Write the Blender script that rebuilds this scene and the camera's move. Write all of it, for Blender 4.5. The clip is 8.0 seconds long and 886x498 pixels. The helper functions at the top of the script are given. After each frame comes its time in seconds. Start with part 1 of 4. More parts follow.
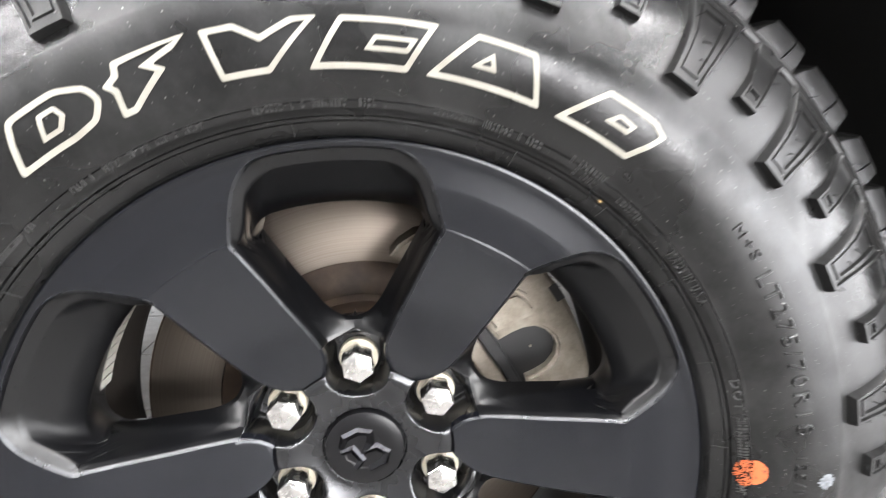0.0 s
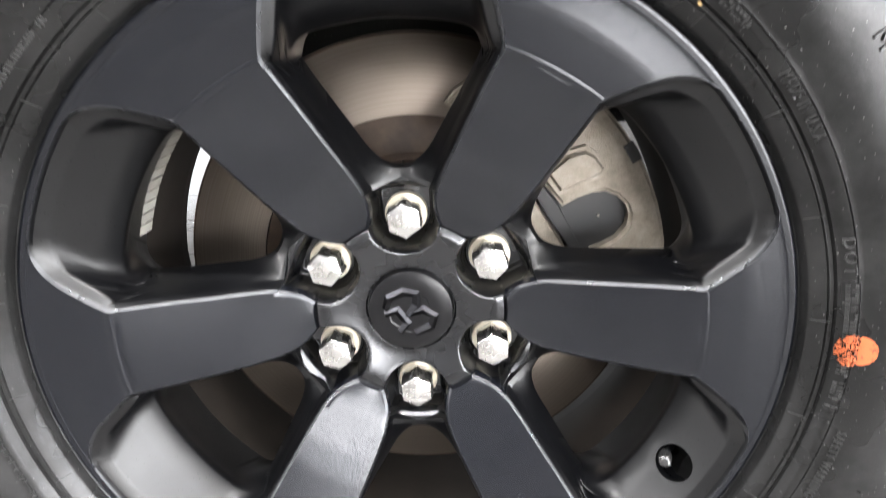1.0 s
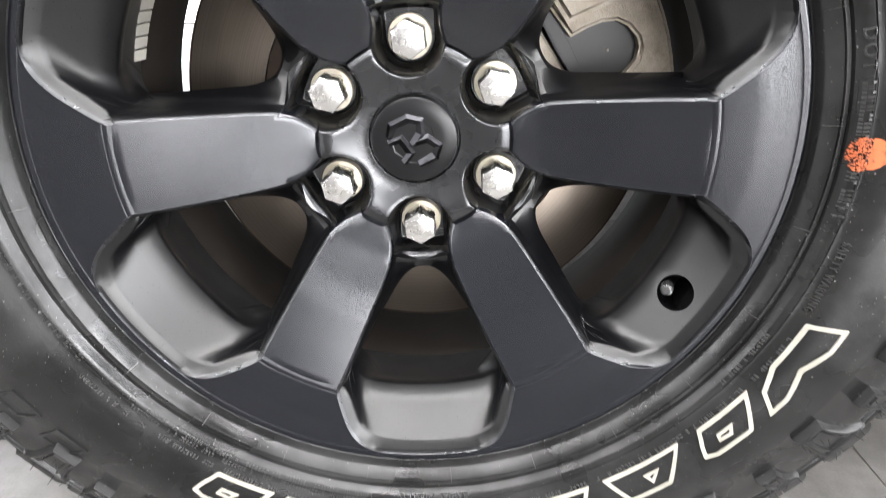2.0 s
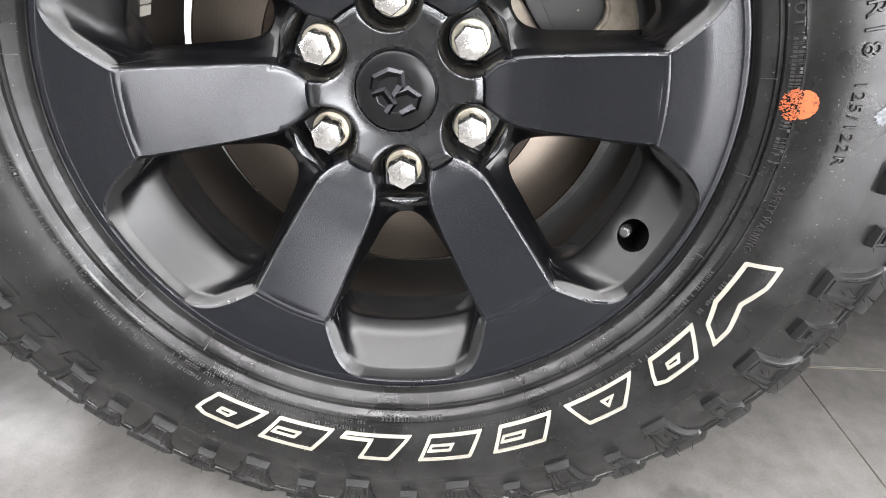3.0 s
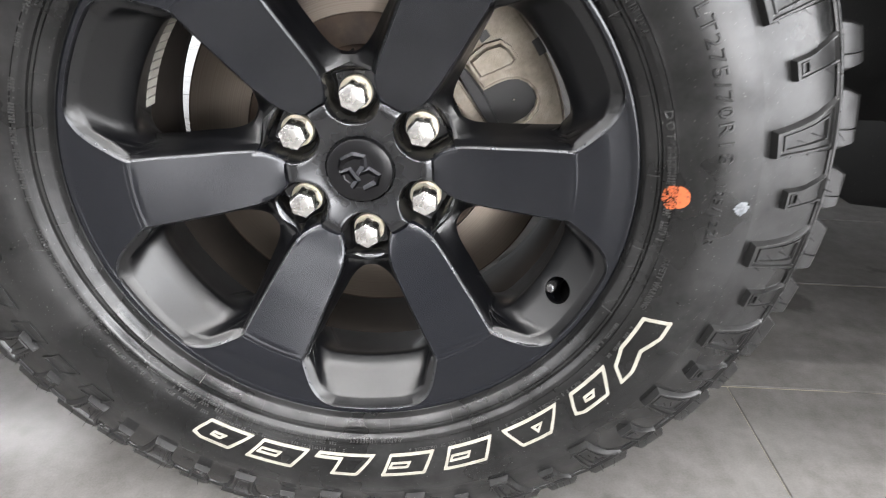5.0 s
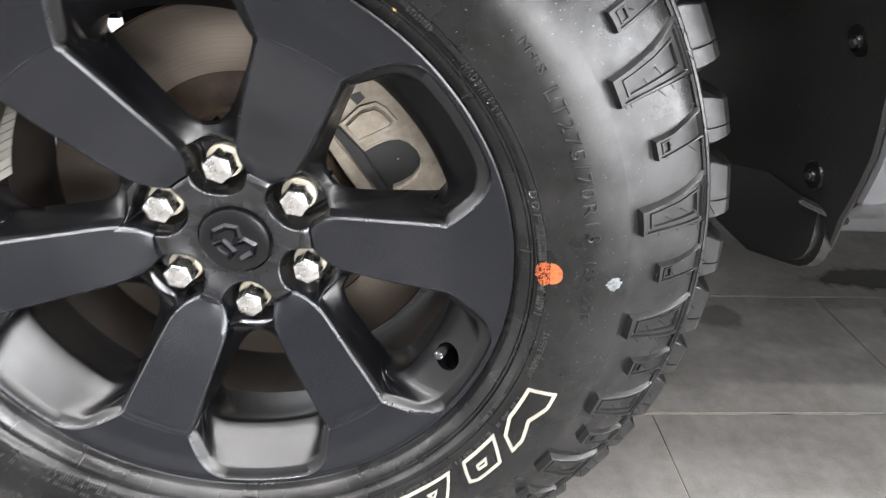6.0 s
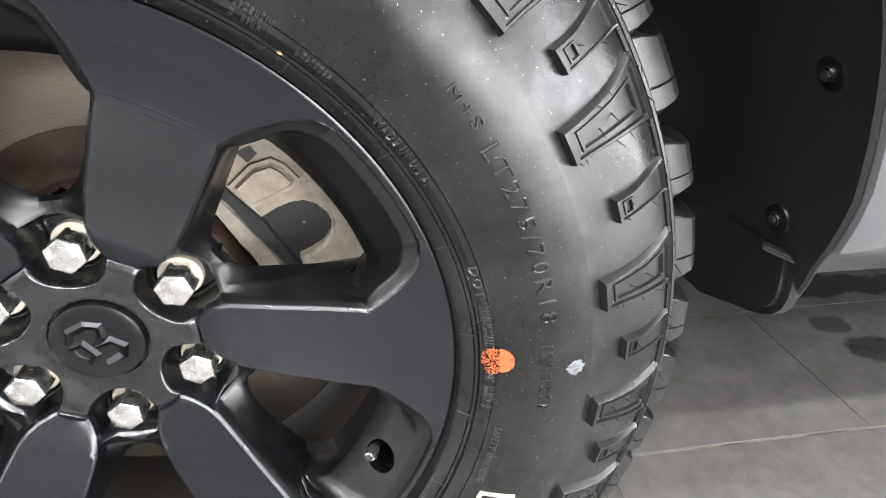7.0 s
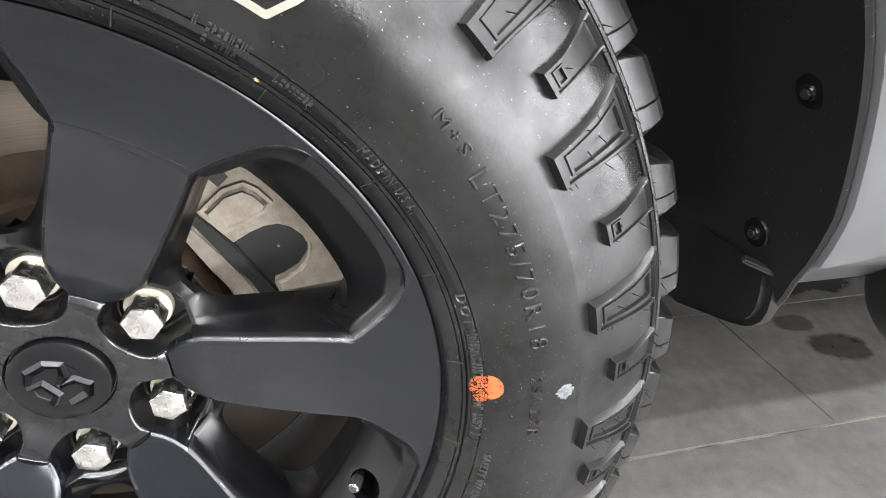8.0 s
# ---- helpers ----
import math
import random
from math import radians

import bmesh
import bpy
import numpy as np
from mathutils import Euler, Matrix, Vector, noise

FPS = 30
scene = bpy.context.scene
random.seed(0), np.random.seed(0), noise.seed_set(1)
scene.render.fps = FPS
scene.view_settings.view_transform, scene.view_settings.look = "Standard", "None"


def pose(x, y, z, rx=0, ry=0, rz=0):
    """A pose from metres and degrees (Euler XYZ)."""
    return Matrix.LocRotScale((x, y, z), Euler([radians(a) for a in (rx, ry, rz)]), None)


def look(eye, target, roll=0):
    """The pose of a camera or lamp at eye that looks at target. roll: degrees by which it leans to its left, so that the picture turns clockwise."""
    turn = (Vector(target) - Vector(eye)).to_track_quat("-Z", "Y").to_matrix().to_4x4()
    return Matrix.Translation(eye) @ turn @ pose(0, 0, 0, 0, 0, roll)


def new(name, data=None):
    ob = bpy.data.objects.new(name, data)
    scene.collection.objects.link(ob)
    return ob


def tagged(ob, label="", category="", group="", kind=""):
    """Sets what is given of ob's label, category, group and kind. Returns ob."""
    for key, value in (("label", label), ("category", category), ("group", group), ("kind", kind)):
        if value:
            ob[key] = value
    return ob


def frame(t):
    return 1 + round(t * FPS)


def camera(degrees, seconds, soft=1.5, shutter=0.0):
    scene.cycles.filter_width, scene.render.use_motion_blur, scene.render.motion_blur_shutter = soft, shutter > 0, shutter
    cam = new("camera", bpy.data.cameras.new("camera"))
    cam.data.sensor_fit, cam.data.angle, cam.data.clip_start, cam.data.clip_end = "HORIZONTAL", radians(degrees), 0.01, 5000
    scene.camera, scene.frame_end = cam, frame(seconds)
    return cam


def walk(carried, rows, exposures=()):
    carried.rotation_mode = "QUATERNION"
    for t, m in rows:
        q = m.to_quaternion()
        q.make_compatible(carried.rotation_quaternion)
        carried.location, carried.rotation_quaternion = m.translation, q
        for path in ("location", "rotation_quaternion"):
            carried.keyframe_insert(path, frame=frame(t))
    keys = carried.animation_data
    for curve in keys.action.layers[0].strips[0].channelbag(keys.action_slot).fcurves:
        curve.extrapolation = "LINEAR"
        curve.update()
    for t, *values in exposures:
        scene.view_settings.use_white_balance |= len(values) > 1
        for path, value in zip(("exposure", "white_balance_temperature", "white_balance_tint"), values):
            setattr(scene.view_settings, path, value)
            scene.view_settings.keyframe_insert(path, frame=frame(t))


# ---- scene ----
cam = camera(73.3, 8.0, 0.6, 0.4)
PATH = [
    (0, (0.0215, -0.4385, 0.6638), (0.1994, 1.5039, 0.2219), 0.56),
    (0.5, (0.0240, -0.4128, 0.6278), (0.0174, 1.5178, 0.1056), 0.74),
    (1, (0.0311, -0.4070, 0.5931), (-0.0048, 1.4790, -0.0713), 0.82),
    (1.5, (0.0161, -0.4180, 0.5439), (0.0106, 1.4245, -0.2342), 1.28),
    (2, (0.0270, -0.4324, 0.5133), (0.0094, 1.3821, -0.3276), 1.36),
    (2.2, (0.0331, -0.4416, 0.5064), (0.0089, 1.3583, -0.3653), 1.37),
    (3.3, (0.0544, -0.4863, 0.5185), (0.0120, 1.2867, -0.4060), 1.88),
    (3.5, (0.0506, -0.4860, 0.5325), (0.0293, 1.2872, -0.3925), 1.96),
    (4, (0.0607, -0.5034, 0.5508), (0.0150, 1.2486, -0.4127), 1.54),
    (4.2, (0.0660, -0.5251, 0.5387), (0.0111, 1.2709, -0.3395), 1.72),
    (5.3, (0.1193, -0.5403, 0.6296), (0.0898, 1.2184, -0.3223), 2.11),
    (5.5, (0.1436, -0.5257, 0.6390), (0.1091, 1.2292, -0.3198), 1.88),
    (6, (0.1745, -0.4849, 0.6624), (0.2298, 1.2644, -0.3055), 1.57),
    (6.5, (0.1762, -0.4205, 0.6676), (0.3677, 1.3379, -0.2660), 1.29),
    (7, (0.1796, -0.3858, 0.6604), (0.4928, 1.3652, -0.2539), 1.46),
    (7.5, (0.1797, -0.3720, 0.6615), (0.5740, 1.3662, -0.2458), 1.72),
    (8, (0.1706, -0.3671, 0.6674), (0.6000, 1.3649, -0.2358), 1.76),
]
EXPOSURES = [(0, 0.38), (1, 0.44), (2, 0.22), (3.5, 0.16), (4, 0.14), (5.5, 0.08), (6.5, 0.46), (8, 0.40)]
walk(cam, [(t, look(eye, target, roll)) for t, eye, target, roll in PATH], EXPOSURES)

# ---- world and light ----
ZC, PHI = 0.402, 3.7          # height of the wheel's centre, turn of the wheel
world = bpy.data.worlds.new("world")
scene.world = world
world.use_nodes = True
world.node_tree.nodes["Background"].inputs[0].default_value = (0.8, 0.85, 1.0, 1)
world.node_tree.nodes["Background"].inputs[1].default_value = 0.15


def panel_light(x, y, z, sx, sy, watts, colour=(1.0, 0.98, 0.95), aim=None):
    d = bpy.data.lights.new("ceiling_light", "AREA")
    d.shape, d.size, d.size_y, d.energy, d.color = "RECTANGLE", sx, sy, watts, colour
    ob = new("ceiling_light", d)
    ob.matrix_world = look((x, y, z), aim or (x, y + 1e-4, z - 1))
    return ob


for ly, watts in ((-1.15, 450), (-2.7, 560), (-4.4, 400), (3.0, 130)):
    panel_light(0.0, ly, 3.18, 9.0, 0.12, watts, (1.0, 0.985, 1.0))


# ---- materials ----
def material(name, colour, rough=0.5, metal=0.0, spec=0.5, coat=0.0):
    m = bpy.data.materials.new(name)
    m.use_nodes = True
    b = m.node_tree.nodes["Principled BSDF"]
    b.inputs["Base Color"].default_value = (*colour, 1)
    b.inputs["Roughness"].default_value = rough
    b.inputs["Metallic"].default_value = metal
    b.inputs["Specular IOR Level"].default_value = spec
    b.inputs["Coat Weight"].default_value = coat
    return m


def node(m, kind, **sockets):
    n = m.node_tree.nodes.new(kind)
    for key, value in sockets.items():
        n.inputs[key.replace("_", " ")].default_value = value
    return n


def link(m, a, b):
    m.node_tree.links.new(a, b)


def coords(m, scale=(1, 1, 1)):
    tc = m.node_tree.nodes.new("ShaderNodeTexCoord")
    mp = node(m, "ShaderNodeMapping", Scale=scale)
    link(m, tc.outputs["Object"], mp.inputs[0])
    return mp.outputs[0]


def noise_of(m, scale, detail=4.0, rough=0.6, at=None):
    n = node(m, "ShaderNodeTexNoise", Scale=scale, Detail=detail, Roughness=rough)
    link(m, at or coords(m), n.inputs["Vector"])
    return n.outputs["Fac"]


def ramp(m, fac, stops):
    r = m.node_tree.nodes.new("ShaderNodeValToRGB")
    while len(r.color_ramp.elements) < len(stops):
        r.color_ramp.elements.new(0.5)
    for e, (p, c) in zip(r.color_ramp.elements, stops):
        e.position, e.color = p, ((*c, 1) if len(c) == 3 else c) if isinstance(c, tuple) else (c, c, c, 1)
    link(m, fac, r.inputs[0])
    return r.outputs[0]


def bsdf(m):
    return m.node_tree.nodes["Principled BSDF"]


def bump(m, height, strength, distance):
    b = node(m, "ShaderNodeBump", Strength=strength, Distance=distance)
    link(m, height, b.inputs["Height"])
    link(m, b.outputs[0], bsdf(m).inputs["Normal"])


def mixed(m, kind, a, b):
    n = m.node_tree.nodes.new("ShaderNodeMath")
    n.operation = kind
    link(m, a, n.inputs[0])
    if isinstance(b, float):
        n.inputs[1].default_value = b
    else:
        link(m, b, n.inputs[1])
    return n.outputs[0]


RUBBER = material("rubber", (0.007, 0.007, 0.007), 0.36, 0.0, 0.40)
big = noise_of(RUBBER, 9.0, 3.0)
fine = noise_of(RUBBER, 900.0, 3.0)
dust = node(RUBBER, "ShaderNodeMix")
dust.data_type = "RGBA"
link(RUBBER, ramp(RUBBER, noise_of(RUBBER, 750.0, 0.0), [(0.825, 0.0), (0.84, 1.0)]), dust.inputs["Factor"])
link(RUBBER, ramp(RUBBER, big, [(0.3, (0.0045, 0.0045, 0.0045)), (0.7, (0.0080, 0.0080, 0.0078))]), dust.inputs[6])
dust.inputs[7].default_value = (0.12, 0.12, 0.115, 1)
link(RUBBER, dust.outputs[2], bsdf(RUBBER).inputs["Base Color"])
smear = noise_of(RUBBER, 20.0, 3.0, 0.5)
dressed = ramp(RUBBER, noise_of(RUBBER, 7.0, 4.0, 0.55), [(0.45, 0.0), (0.53, 0.14)])
link(RUBBER, mixed(RUBBER, "ADD", ramp(RUBBER, smear, [(0.36, 0.17), (0.64, 0.30)]), dressed), bsdf(RUBBER).inputs["Roughness"])
link(RUBBER, ramp(RUBBER, noise_of(RUBBER, 13.0, 5.0, 0.62), [(0.40, 0.22), (0.60, 0.46)]), bsdf(RUBBER).inputs["Specular IOR Level"])
pebble = noise_of(RUBBER, 420.0, 2.0, 0.5)
bump(RUBBER, mixed(RUBBER, "ADD", mixed(RUBBER, "MULTIPLY", fine, 0.4), pebble), 0.16, 0.0005)
HAIR = material("matt_rubber_hair", (0.004, 0.004, 0.004), 0.7, 0.0, 0.2)
# lighter rubber paints the glints on small raised letters and mould lines
GLINT_RUBBER = material("glint_raised_rubber", (0.020, 0.020, 0.0195), 0.3, 0.0, 0.5)

# the wheel: semi-gloss black on walls and hub, matt stippled black on the flats
BLACK = material("semi_gloss_black_paint", (0.0010, 0.0011, 0.0015), 0.27, 0.0, 0.85)
link(BLACK, ramp(BLACK, noise_of(BLACK, 30.0, 3.0), [(0.35, 0.24), (0.65, 0.29)]), bsdf(BLACK).inputs["Roughness"])
bump(BLACK, noise_of(BLACK, 900.0, 2.0), 0.02, 0.0002)
RECESS = material("stippled_black_paint", (0.0010, 0.0011, 0.0015), 0.34, 0.0, 0.45)
link(RECESS, ramp(RECESS, noise_of(RECESS, 40.0, 3.0), [(0.35, 0.31), (0.65, 0.37)]), bsdf(RECESS).inputs["Roughness"])
wet = ramp(RECESS, noise_of(RECESS, 650.0, 2.0), [(0.67, 0.45), (0.73, 0.20)])
link(RECESS, wet, bsdf(RECESS).inputs["Specular IOR Level"])
bump(RECESS, noise_of(RECESS, 1100.0, 2.0), 0.04, 0.0002)
# lighter, glossier copy of the black paint gives the chamfers their highlight lines
EDGE = material("highlit_black_edge", (0.004, 0.0042, 0.005), 0.25, 0.0, 0.62)
link(EDGE, ramp(EDGE, noise_of(EDGE, 120.0, 3.0), [(0.35, 0.26), (0.65, 0.40)]), bsdf(EDGE).inputs["Roughness"])
SATIN = material("matt_black_paint", (0.0026, 0.0030, 0.0044), 0.30, 0.0, 0.75)
patch = ramp(SATIN, noise_of(SATIN, 11.0, 3.0), [(0.42, 0.0), (0.70, 1.0)])
speck = noise_of(SATIN, 1100.0, 2.0, 0.6)
pits = ramp(SATIN, noise_of(SATIN, 1000.0, 1.0), [(0.54, 0.0), (0.62, 1.0)])
link(SATIN, ramp(SATIN, speck, [(0.3, 0.22), (0.7, 0.25)]), bsdf(SATIN).inputs["Roughness"])
link(SATIN, ramp(SATIN, mixed(SATIN, "MULTIPLY", pits, patch), [(0.0, 0.58), (1.0, 0.24)]), bsdf(SATIN).inputs["Specular IOR Level"])
bump(SATIN, mixed(SATIN, "MULTIPLY", speck, patch), 0.03, 0.0002)

for paint in (BLACK, SATIN, RECESS, EDGE):
    bsdf(paint).inputs["Specular Tint"].default_value = (0.96, 0.975, 1.0, 1) if paint is not RECESS else (1.0, 1.0, 0.985, 1)
WHITE = material("raised_white_rubber", (0.62, 0.59, 0.50), 0.6)
link(WHITE, ramp(WHITE, noise_of(WHITE, 60.0), [(0.3, (0.165, 0.156, 0.13)), (0.7, (0.22, 0.212, 0.18))]), bsdf(WHITE).inputs["Base Color"])
CHROME = material("chrome", (0.72, 0.71, 0.69), 0.2, 1.0)
link(CHROME, ramp(CHROME, noise_of(CHROME, 90.0), [(0.35, 0.22), (0.65, 0.31)]), bsdf(CHROME).inputs["Roughness"])
bump(CHROME, noise_of(CHROME, 150.0, 1.0), 0.05, 0.0008)
STEEL = material("cream_zinc_coating", (0.62, 0.57, 0.46), 0.42, 0.35)
CAP = material("satin_black_plastic", (0.003, 0.003, 0.0034), 0.30, 0.0, 0.3)
DARKCHROME = material("dark_chrome", (0.024, 0.024, 0.026), 0.25, 1.0)
ORANGE = material("orange_paint", (0.6, 0.1, 0.03), 0.55)
link(ORANGE, ramp(ORANGE, noise_of(ORANGE, 260.0), [(0.34, (0.10, 0.026, 0.010)), (0.44, (0.34, 0.074, 0.020))]), bsdf(ORANGE).inputs["Base Color"])
PALE = material("pale_sticker", (0.34, 0.37, 0.40), 0.5)
link(PALE, ramp(PALE, noise_of(PALE, 300.0), [(0.4, (0.045, 0.049, 0.053)), (0.55, (0.11, 0.118, 0.126))]), bsdf(PALE).inputs["Base Color"])
DISC = material("machined_iron", (0.22, 0.20, 0.18), 0.33, 0.85)
bsdf(DISC).inputs["Anisotropic"].default_value = 0.5
tan = DISC.node_tree.nodes.new("ShaderNodeTangent")
tan.direction_type, tan.axis = "RADIAL", "Y"
link(DISC, tan.outputs[0], bsdf(DISC).inputs["Tangent"])
sep = DISC.node_tree.nodes.new("ShaderNodeSeparateXYZ")
link(DISC, coords(DISC), sep.inputs[0])
rad = mixed(DISC, "POWER", mixed(DISC, "ADD", mixed(DISC, "MULTIPLY", sep.outputs[0], sep.outputs[0]), mixed(DISC, "MULTIPLY", sep.outputs[2], sep.outputs[2])), 0.5)
com = DISC.node_tree.nodes.new("ShaderNodeCombineXYZ")
link(DISC, rad, com.inputs[0])
groove = noise_of(DISC, 700.0, 2.0, 0.6, com.outputs[0])
link(DISC, ramp(DISC, groove, [(0.3, 0.32), (0.7, 0.40)]), bsdf(DISC).inputs["Roughness"])
link(DISC, ramp(DISC, groove, [(0.3, (0.19, 0.158, 0.128)), (0.7, (0.245, 0.210, 0.175))]), bsdf(DISC).inputs["Base Color"])
RUST = material("rusty_iron", (0.10, 0.07, 0.05), 0.5, 0.45)
link(RUST, ramp(RUST, noise_of(RUST, 40.0), [(0.3, (0.032, 0.022, 0.016)), (0.7, (0.072, 0.049, 0.034))]), bsdf(RUST).inputs["Base Color"])
CAST = material("cast_aluminium", (0.50, 0.45, 0.37), 0.55, 0.35)
link(CAST, ramp(CAST, noise_of(CAST, 60.0, 6.0, 0.7), [(0.3, (0.19, 0.162, 0.125)), (0.7, (0.35, 0.31, 0.255))]), bsdf(CAST).inputs["Base Color"])
bump(CAST, noise_of(CAST, 600.0), 0.7, 0.0008)
PADMAT = material("dark_brake_steel", (0.012, 0.012, 0.012), 0.5)
LINER = material("black_moulded_plastic", (0.0065, 0.0065, 0.0062), 0.38, 0.0, 0.5)
bump(LINER, noise_of(LINER, 500.0), 0.3, 0.0005)
link(LINER, ramp(LINER, noise_of(LINER, 380.0, 1.0), [(0.74, (0.0055, 0.0055, 0.0053)), (0.78, (0.10, 0.095, 0.085))]), bsdf(LINER).inputs["Base Color"])
BODY = material("pale_grey_paint", (0.062, 0.063, 0.067), 0.35, 0.0, 0.5, 0.3)
FLOOR = material("grey_stone_tile", (0.2, 0.2, 0.195), 0.4)
GROUT = material("tan_grout", (0.17, 0.145, 0.105), 0.8)
PAINT = material("grey_wall_paint", (0.14, 0.14, 0.14), 0.8)
LIGHTWALL = material("white_wall_paint", (0.6, 0.6, 0.6), 0.8)
CEIL = material("grey_ceiling_paint", (0.26, 0.26, 0.26), 0.8)


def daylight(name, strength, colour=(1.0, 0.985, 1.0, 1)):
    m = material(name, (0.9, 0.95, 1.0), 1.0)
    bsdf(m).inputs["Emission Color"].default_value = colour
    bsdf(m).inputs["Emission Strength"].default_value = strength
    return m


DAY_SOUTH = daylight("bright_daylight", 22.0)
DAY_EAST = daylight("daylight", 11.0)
# added fill glow from the west, no known source; brightens the wheel's right side
FILL_WEST = daylight("west_fill_glow", 9.0)
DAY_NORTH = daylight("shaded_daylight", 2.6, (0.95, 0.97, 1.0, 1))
DUSTY = material("dusty_barrel", (0.06, 0.05, 0.042), 0.6, 0.0, 0.25)
link(DUSTY, ramp(DUSTY, noise_of(DUSTY, 16.0, 5.0), [(0.3, (0.009, 0.0075, 0.006)), (0.7, (0.022, 0.018, 0.015))]), bsdf(DUSTY).inputs["Base Color"])
WEIGHT = material("wheel_weight", (0.34, 0.33, 0.29), 0.5, 0.1)

where = FLOOR.node_tree.nodes.new("ShaderNodeNewGeometry").outputs["Position"]
fl = noise_of(FLOOR, 3.0, 2.0, 0.5, where)
fm = noise_of(FLOOR, 17.0, 3.0, 0.5, where)
fd = noise_of(FLOOR, 48.0, 2.0, 0.5, where)
fg = noise_of(FLOOR, 340.0, 2.0, 0.6, where)
tones = mixed(FLOOR, "ADD", mixed(FLOOR, "ADD", mixed(FLOOR, "MULTIPLY", fl, 0.30), mixed(FLOOR, "MULTIPLY", fm, 0.30)), mixed(FLOOR, "ADD", mixed(FLOOR, "MULTIPLY", fd, 0.22), mixed(FLOOR, "MULTIPLY", fg, 0.18)))
link(FLOOR, ramp(FLOOR, tones, [(0.36, (0.078, 0.075, 0.070)), (0.50, (0.106, 0.102, 0.097)), (0.64, (0.134, 0.130, 0.124))]), bsdf(FLOOR).inputs["Base Color"])
link(FLOOR, ramp(FLOOR, fl, [(0.3, 0.14), (0.7, 0.22)]), bsdf(FLOOR).inputs["Roughness"])
# sparse damp stains and fine dirt
stain = ramp(FLOOR, noise_of(FLOOR, 5.0, 4.0, 0.6, where), [(0.66, 0.0), (0.70, 0.5)])
dirty = node(FLOOR, "ShaderNodeMix")
dirty.data_type = "RGBA"
link(FLOOR, stain, dirty.inputs["Factor"])
link(FLOOR, bsdf(FLOOR).inputs["Base Color"].links[0].from_socket, dirty.inputs[6])
dirty.inputs[7].default_value = (0.045, 0.043, 0.040, 1)
link(FLOOR, dirty.outputs[2], bsdf(FLOOR).inputs["Base Color"])


def blot(x, y, rx, ry, depth):
    """A damp, ragged-edged patch on the tiles."""
    place = node(FLOOR, "ShaderNodeMapping")
    place.inputs["Location"].default_value = (-x / rx, -y / ry, 0)
    place.inputs["Scale"].default_value = (1 / rx, 1 / ry, 0)
    link(FLOOR, where, place.inputs["Vector"])
    far = node(FLOOR, "ShaderNodeVectorMath")
    far.operation = "LENGTH"
    link(FLOOR, place.outputs[0], far.inputs[0])
    ragged = mixed(FLOOR, "ADD", far.outputs["Value"], mixed(FLOOR, "MULTIPLY", noise_of(FLOOR, 14.0, 5.0, 0.6, where), 1.6))
    mask = ramp(FLOOR, mixed(FLOOR, "MULTIPLY", ragged, 0.4), [(0.62, depth), (0.74, 0.0)])
    wet = node(FLOOR, "ShaderNodeMix")
    wet.data_type = "RGBA"
    link(FLOOR, mask, wet.inputs["Factor"])
    link(FLOOR, bsdf(FLOOR).inputs["Base Color"].links[0].from_socket, wet.inputs[6])
    wet.inputs[7].default_value = (0.022, 0.021, 0.020, 1)
    link(FLOOR, wet.outputs[2], bsdf(FLOOR).inputs["Base Color"])


blot(1.22, 0.60, 0.22, 0.050, 0.85)
blot(1.15, 0.37, 0.060, 0.050, 0.8)
blot(1.13, 0.46, 0.045, 0.030, 0.7)
blot(0.745, 0.455, 0.050, 0.040, 0.6)
soil = GROUT.node_tree.nodes.new("ShaderNodeNewGeometry").outputs["Position"]
link(GROUT, ramp(GROUT, noise_of(GROUT, 4.5, 3.0, 0.5, soil), [(0.50, (0.20, 0.175, 0.13)), (0.57, (0.035, 0.032, 0.028))]), bsdf(GROUT).inputs["Base Color"])


# ---- mesh helpers ----
def finish(bm, sharp=38):
    bmesh.ops.recalc_face_normals(bm, faces=bm.faces)
    for f in bm.faces:
        f.smooth = True
    lim = radians(sharp)
    for e in bm.edges:
        if len(e.link_faces) == 2 and e.calc_face_angle(0.0) > lim:
            e.smooth = False


def mesh_of(name, bm, mat, sharp=38):
    finish(bm, sharp)
    me = bpy.data.meshes.new(name)
    bm.to_mesh(me)
    bm.free()
    me.materials.append(mat)
    return me


def part(name, bm, mat, parent=None, label="", sharp=38):
    ob = new(name, mesh_of(name, bm, mat, sharp))
    ob.parent = parent
    return tagged(ob, label)


def polar(r, a, y):
    return Vector((r * math.cos(radians(a)), y, r * math.sin(radians(a))))


def turn(deg):
    """Turn round the wheel's axle, from x towards z."""
    return pose(0, 0, 0, 0, -deg, 0)


def lathe(profile, n=180, closed=True):
    bm = bmesh.new()
    rings = [[bm.verts.new(polar(r, 360 * k / n, y)) for k in range(n)] for r, y in profile]
    m = len(rings)
    for i in range(m if closed else m - 1):
        a, b = rings[i], rings[(i + 1) % m]
        for k in range(n):
            bm.faces.new((a[k], a[(k + 1) % n], b[(k + 1) % n], b[k]))
    return bm


def supported(profile, d=0.0007):
    """Adds points close to each corner of a closed profile, so that its flats shade flat."""
    out = []
    n = len(profile)
    for i in range(n):
        a, b, c = (Vector(profile[j % n]) for j in (i - 1, i, i + 1))
        if (a - b).length > 4 * d:
            out.append(tuple(b + (a - b).normalized() * d))
        out.append(tuple(b))
        if (c - b).length > 4 * d:
            out.append(tuple(b + (c - b).normalized() * d))
    return out


